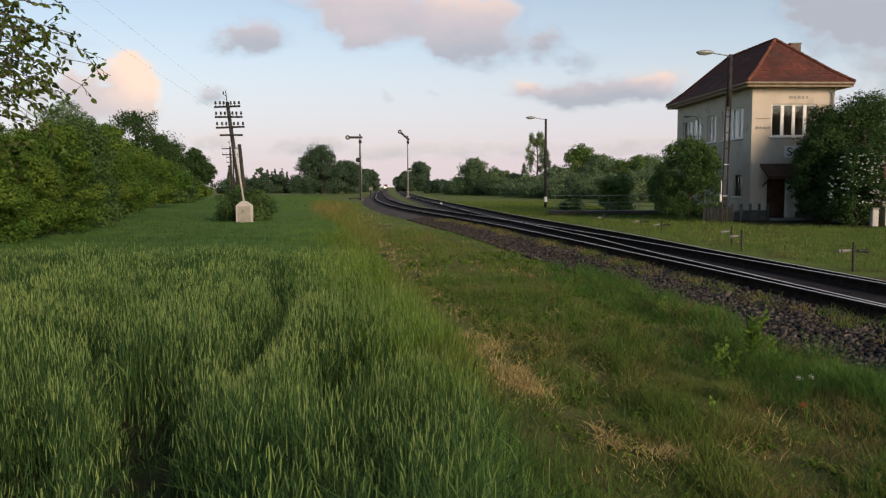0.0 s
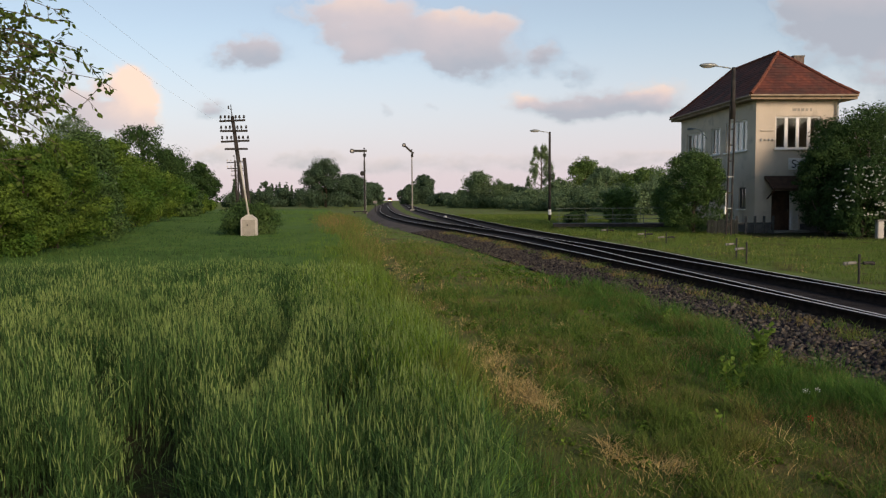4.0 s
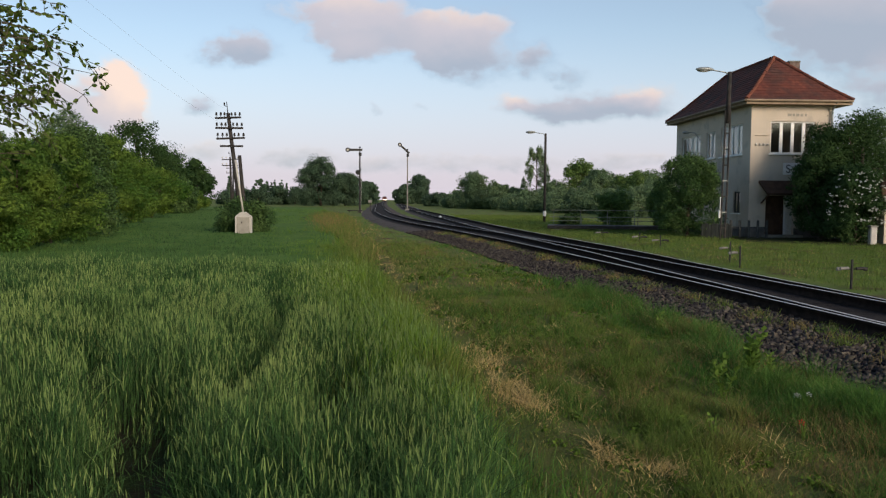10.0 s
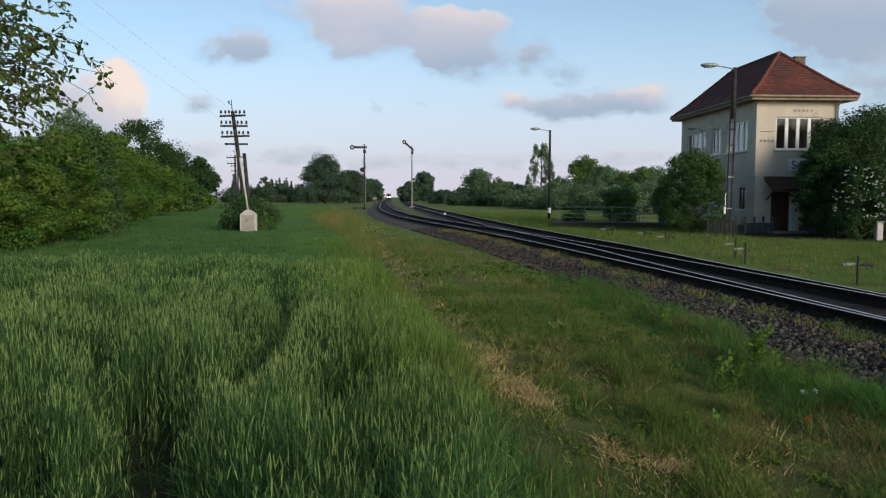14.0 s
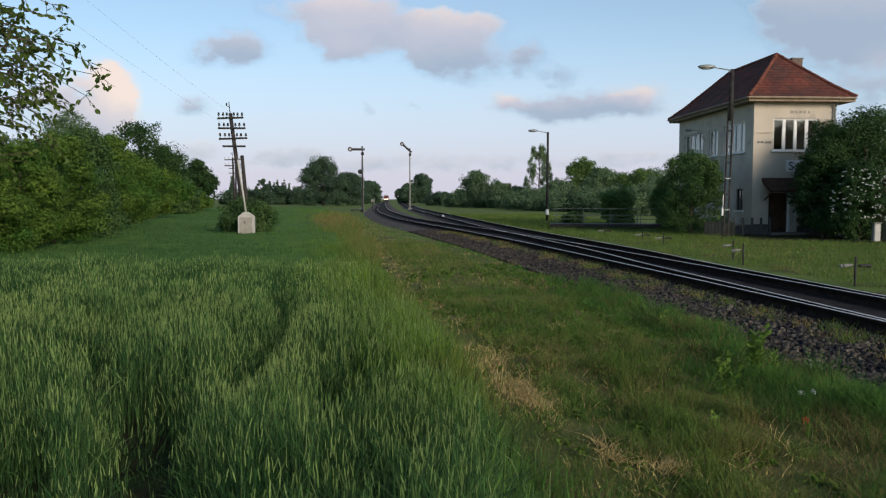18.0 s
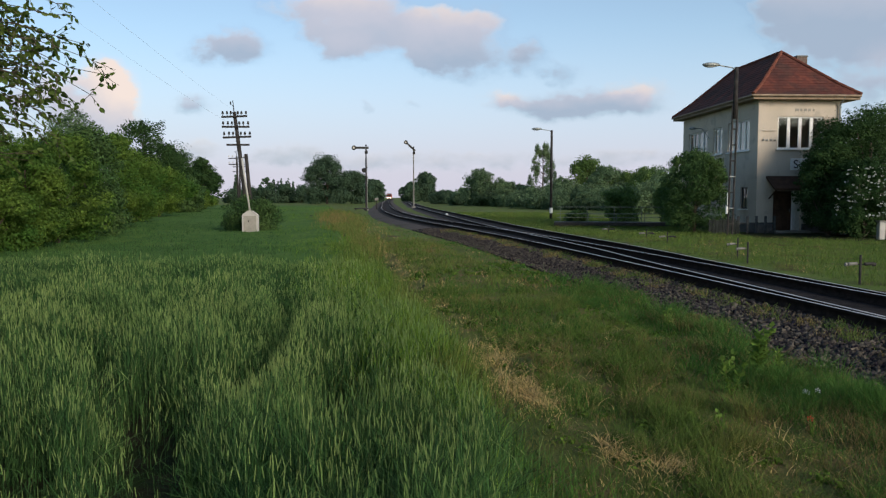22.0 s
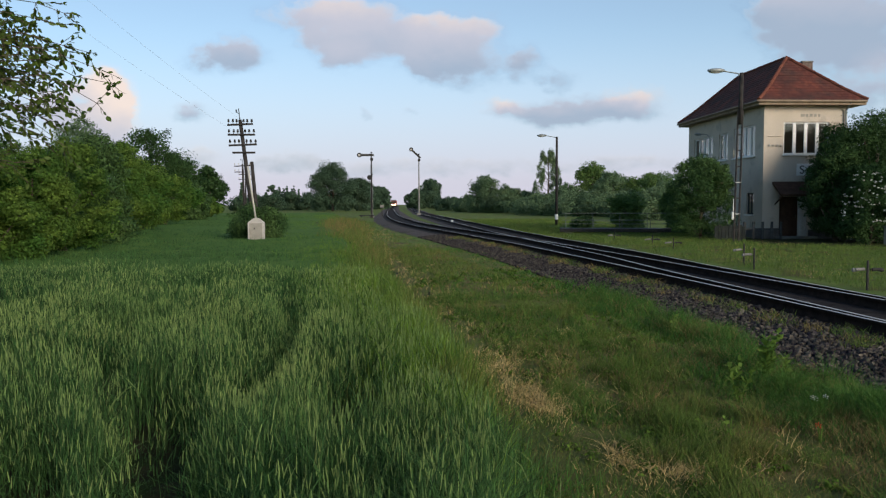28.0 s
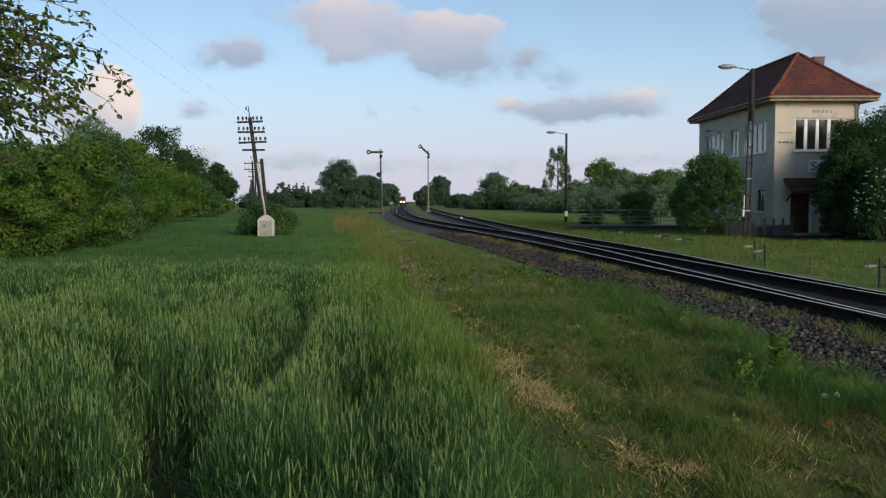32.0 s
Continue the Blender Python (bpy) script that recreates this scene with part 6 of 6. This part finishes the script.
def small_things():
    # dark ground sheet: the bushes' shade put into its colour, and the path
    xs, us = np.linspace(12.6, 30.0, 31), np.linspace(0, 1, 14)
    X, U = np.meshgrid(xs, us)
    front = dark_ground_front(xs) + 0.2 * np.sin(xs * 2.3)
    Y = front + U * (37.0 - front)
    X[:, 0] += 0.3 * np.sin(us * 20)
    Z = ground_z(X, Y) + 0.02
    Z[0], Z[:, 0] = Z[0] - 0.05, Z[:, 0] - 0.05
    k = (np.arange(13)[:, None] * 31 + np.arange(30)[None, :]).ravel()
    dark_sheet = indexed("bare_earth", np.stack([X, Y, Z], -1).reshape(-1, 3), np.stack([k, k + 1, k + 32, k + 31], -1), M_FIELDSOIL, smooth=True)
    tagged(dark_sheet, "dark ground: shade painted in below the bushes, and a path", "ground", kind="structure")
    # plank fence panels and pickets by the signal box
    root = thing("plank_fence", 12.9, 35.2, 0, "weathered grey plank fence panel beside the lamp", "fence", rz=-6)
    for i in range(9):
        bm = bmesh.new()
        box(bm, -1.0 + 0.15 * i, 0, 0.34, 0.14, 0.03, 0.68 + 0.07 * math.sin(i * 2.1), bevel=0.005)
        part("plank", bm, M_DARKPLANK, root)
    for z in (0.2, 0.5):
        bm = bmesh.new()
        box(bm, -0.4, 0.04, z, 1.4, 0.04, 0.08)
        part("rail", bm, M_GREYWOOD, root)
    root = thing("picket_fence", 14.5, 35.9, 0, "short row of grey fence posts at the wall corner", "fence")
    for i in range(5):
        bm = bmesh.new()
        box(bm, -1.1 + 0.42 * i, 0, 0.42, 0.11, 0.05, 0.84, bevel=0.006)
        part("picket", bm, M_GREYWOOD, root)
    bm = bmesh.new()
    box(bm, -0.3, 0.05, 0.5, 1.9, 0.04, 0.07)
    part("rail", bm, M_GREYWOOD, root)
    # pale barrel post and little outbuilding at the far side of the bushes
    root = thing("white_post", 17.35, 31.1, 0, "white painted concrete post by the bushes", "post")
    bm = bmesh.new()
    box(bm, 0, 0, 0.36, 0.26, 0.24, 0.72, bevel=0.03)
    part("shaft", bm, M_OFFWHITE, root)
    bm = bmesh.new()
    box(bm, 0, 0, 0.74, 0.32, 0.3, 0.06, bevel=0.015)
    part("cap", bm, M_CONC, root)
    shed = thing("outbuilding", 18.05, 31.7, 0, "small white outbuilding with a brown roof behind the bushes", "shed")
    bm = bmesh.new()
    box(bm, 1.6, 1.5, 0.95, 3.0, 3.0, 1.9, bevel=0.01)
    part("wall", bm, M_PLASTER, shed)
    bm = bmesh.new()
    v = [bm.verts.new(p) for p in ((-0.2, -0.3, 1.9), (3.4, -0.3, 1.9), (3.4, 3.3, 1.9), (-0.2, 3.3, 1.9), (0.8, 1.5, 2.9), (2.4, 1.5, 2.9))]
    for q in ((0, 1, 5, 4), (1, 2, 5), (2, 3, 4, 5), (3, 0, 4), (3, 2, 1, 0)):
        bm.faces.new([v[j] for j in q])
    part("roof", bm, M_DARKWOOD, shed)
    # white marker stone by the siding
    bm = bmesh.new()
    box(bm, 0, 0, 0.14, 0.2, 0.18, 0.3, bevel=0.05)
    ob = part("marker_stone", bm, M_WHITE)
    ob.location = (-0.35, 66.0, 0.06)
    tagged(ob, "small whitewashed fouling marker between the tracks", "marker")
    # pale relay cabinet beside the level signal
    cab = thing("relay_cabinet", -9.95, 103, -0.05, "small pale relay cabinet on a post beside the signal", "cabinet")
    bm = bmesh.new()
    box(bm, 0, 0, 1.5, 0.5, 0.3, 0.36, bevel=0.03)
    part("housing", bm, M_CONC, cab)
    bm = bmesh.new()
    rod(bm, (0, 0, 0), (0, 0, 1.35), 0.06, None, 8)
    part("post", bm, M_POLE, cab)
    # far barn
    barn = thing("barn", -62.5, 250, 0, "low pale barn with a grey roof far across the field", "barn")
    bm = bmesh.new()
    box(bm, 0, 0, 1.0, 7, 5, 2.0)
    part("wall", bm, M_CONC, barn)
    bm = bmesh.new()
    v = [bm.verts.new(p) for p in ((-3.8, -2.8, 2.0), (3.8, -2.8, 2.0), (3.8, 2.8, 2.0), (-3.8, 2.8, 2.0), (-3.8, 0, 3.3), (3.8, 0, 3.3))]
    for q in ((0, 1, 5, 4), (2, 3, 4, 5), (1, 2, 5), (3, 0, 4), (3, 2, 1, 0)):
        bm.faces.new([v[j] for j in q])
    part("roof", bm, M_STEEL, barn)


def weed(x, y, h, n, label, flower=None, petals=0):
    """A leafy plant: a stem with pairs of leaves, and flower heads on top."""
    root = thing("weed", x, y, 0.0, label, "plant", "weeds on the verge")
    r = np.random.default_rng(int(x * 100 + y * 10))
    bm = bmesh.new()
    stems = []
    for s in range(3):
        tip = Vector((r.normal(0, 0.18 * h), r.normal(0, 0.18 * h), h * r.uniform(0.75, 1.0)))
        rod(bm, (0, 0, 0), tip, 0.006, 0.003, 5)
        stems.append(tip)
    part("stem", bm, M_WEED, root)
    V = []
    for i in range(n):
        tip = stems[i % 3]
        p_ = tip * r.uniform(0.15, 1.0)
        a = r.uniform(0, 6.28)
        d = Vector((math.cos(a), math.sin(a), r.uniform(0.1, 1.5))).normalized()
        l = h * r.uniform(0.1, 0.22)
        s_ = d.cross(Vector(r.normal(0, 0.4, 3).tolist()) + Vector((0, 0, 1))).normalized() * (0.32 * l)
        V.append((p_, p_ + d * 0.5 * l + s_, p_ + d * l, p_ + d * 0.5 * l - s_))
    lv = polys("leaves", [[tuple(k) for k in f] for f in V], 4, M_WEED, root)
    tagged(lv, kind="stuff")
    if flower:
        for tip in stems[: max(1, petals)]:
            bm = bmesh.new()
            for i in range(6):
                a = i * math.pi / 3
                c = tip + Vector((0.016 * math.cos(a), 0.016 * math.sin(a), 0.014 * math.sin(2.3 * i)))
                ball(bm, c, 0.0058, 1, 1, 1, 6)
            part("flower", bm, flower, root)


def verge_plants():
    weed(2.92, 7.25, 0.5, 150, "tall leafy green weed at the edge of the ballast")
    weed(2.82, 6.03, 0.2, 20, "small white-flowered plant in the verge", M_BLOSSOM, 3)
    weed(2.54, 5.32, 0.16, 14, "red poppy in the grass", M_POPPY, 1)
    weed(2.4, 6.5, 0.42, 70, "tall leafy green weed in the grass")
    weed(2.75, 9.8, 0.3, 30, "leafy green weed at the edge of the ballast")
    weed(3.12, 7.2, 0.3, 40, "leafy green weed at the edge of the ballast")
    weed(1.9, 5.3, 0.22, 24, "leafy green weed in the grass")
    weed(3.4, 5.9, 0.24, 26, "leafy green weed in the grass")


def build_train():
    """A red railcar that comes up the line with its headlights on."""
    root = thing("railcar", -47.9, 620, RAIL_TOP, "red railcar approaching with bright headlights", "train")
    bm = bmesh.new()
    box(bm, 0, 10, 2.0, 2.9, 20, 2.3, bevel=0.25)
    part("body", bm, M_TRAINRED, root, "red car body")
    bm = bmesh.new()
    box(bm, 0, 10, 3.3, 2.6, 19.6, 0.55, bevel=0.2)
    part("roof", bm, M_TRAINGREY, root, "dark grey roof")
    bm = bmesh.new()
    box(bm, 0, -0.02, 2.45, 2.3, 0.06, 0.85, bevel=0.02)
    part("windscreen", bm, M_BLACK, root, "dark windscreen")
    bm = bmesh.new()
    box(bm, 0, 0.1, 0.75, 2.6, 0.5, 0.35, bevel=0.05)
    part("buffer_beam", bm, M_BLACK, root)
    for s in (-0.7, 0.7):
        bm = bmesh.new()
        rod(bm, (s, 0.0, 1.25), (s, -0.08, 1.25), 0.26, None, 14)
        part("headlight", bm, M_LAMPGLOW, root, "bright white headlight")
        bm = bmesh.new()
        rod(bm, (s, 0.0, 0.85), (s, -0.5, 0.85), 0.11, None, 8)
        rod(bm, (s, -0.5, 0.85), (s, -0.56, 0.85), 0.24, None, 12)
        part("buffer", bm, M_BLACK, root)
    for y in (3.5, 16.5):
        bm = bmesh.new()
        box(bm, 0, y, 0.55, 2.3, 3.2, 0.5, bevel=0.08)
        bogie = part("bogie", bm, M_BLACK, root)
        for dy in (-1.1, 1.1):
            bm = bmesh.new()
            for s in (-0.75, 0.75):
                rod(bm, (s - 0.06, y + dy, 0.42), (s + 0.06, y + dy, 0.42), 0.42, None, 16)
            part("wheelset", bm, M_RUST, bogie)
    return root


def motions(train, clouds):
    rows = []
    for i in range(17):
        t = 2.0 * i
        y = 620 - 9.2 * t
        x = float(main_x(y))
        slope = float(main_x(y + 10)) - x
        rows.append((t, pose(x, y, RAIL_TOP, 0, 0, -math.degrees(math.atan2(slope, 10)))))
    walk(train, rows)
    walk(clouds, [(0, pose(0, 0, 1.7, 0, 0, -1.11)), (16, pose(0, 0, 1.7, 0, 0, 0.26)), (32, pose(0, 0, 1.7, 0, 0, 1.63))])


build_ground()
main_track, side_track = build_tracks()
clouds = build_clouds()
build_house()
build_woods()
shrubs_by_house()
overhanging_tree()
street_lamp(12.18, 33.6, 7.35, "tall weathered lamp post with curved arm beside the signal box", 0.8, 0.12, True)
street_lamp(7.75, 59.5, 6.9, "slim lamp post with a curved arm beyond the ramp", 0.85, 0.0)
signal(-11.0, 100, 8.1, 0, "semaphore signal with its arm level at danger", True)
signal(-5.6, 116, 8.9, 42, "semaphore signal with its arm raised beside the siding", False)
telegraph_pole(-9.75, 37.2, 5.85, -0.68, "leaning timber telegraph pole with four crossarms and insulators", [(5.62, 0.62), (5.13, 0.66), (4.64, 0.68), (4.27, 0.55)], True)
telegraph_pole(-21.0, 76, 5.8, -0.15, "distant telegraph pole with crossarms along the field", [(5.6, 0.8), (5.0, 0.8)])
telegraph_pole(-25.3, 92, 5.6, 0.05, "distant telegraph pole with crossarms along the field", [(5.4, 0.8), (4.8, 0.8)])
cable_box()
wires()
for px, py, ph, lab in ((8.1, 15.2, 0.62, "rusty black pulley stand with pale wheels in the grass"), (8.1, 21.7, 0.62, "small pulley stand for signal wires"), (7.73, 20.0, 0.6, "small pulley stand for signal wires"),
                        (7.95, 28.2, 0.5, "pulley stand with pale wheels beside the siding"), (7.85, 30.8, 0.5, "pulley stand with pale wheels beside the siding"), (7.4, 36.0, 0.45, "low pulley stand for signal wires")):
    pulley_stand(px, py, ph, lab, (-1,) if 19 < py < 22 else (-1, 1))
footbridge()
small_things()
verge_plants()
train = build_train()
build_wheat()
build_grass()
build_ballast()
build_sleepers(main_track, side_track)
motions(train, clouds)
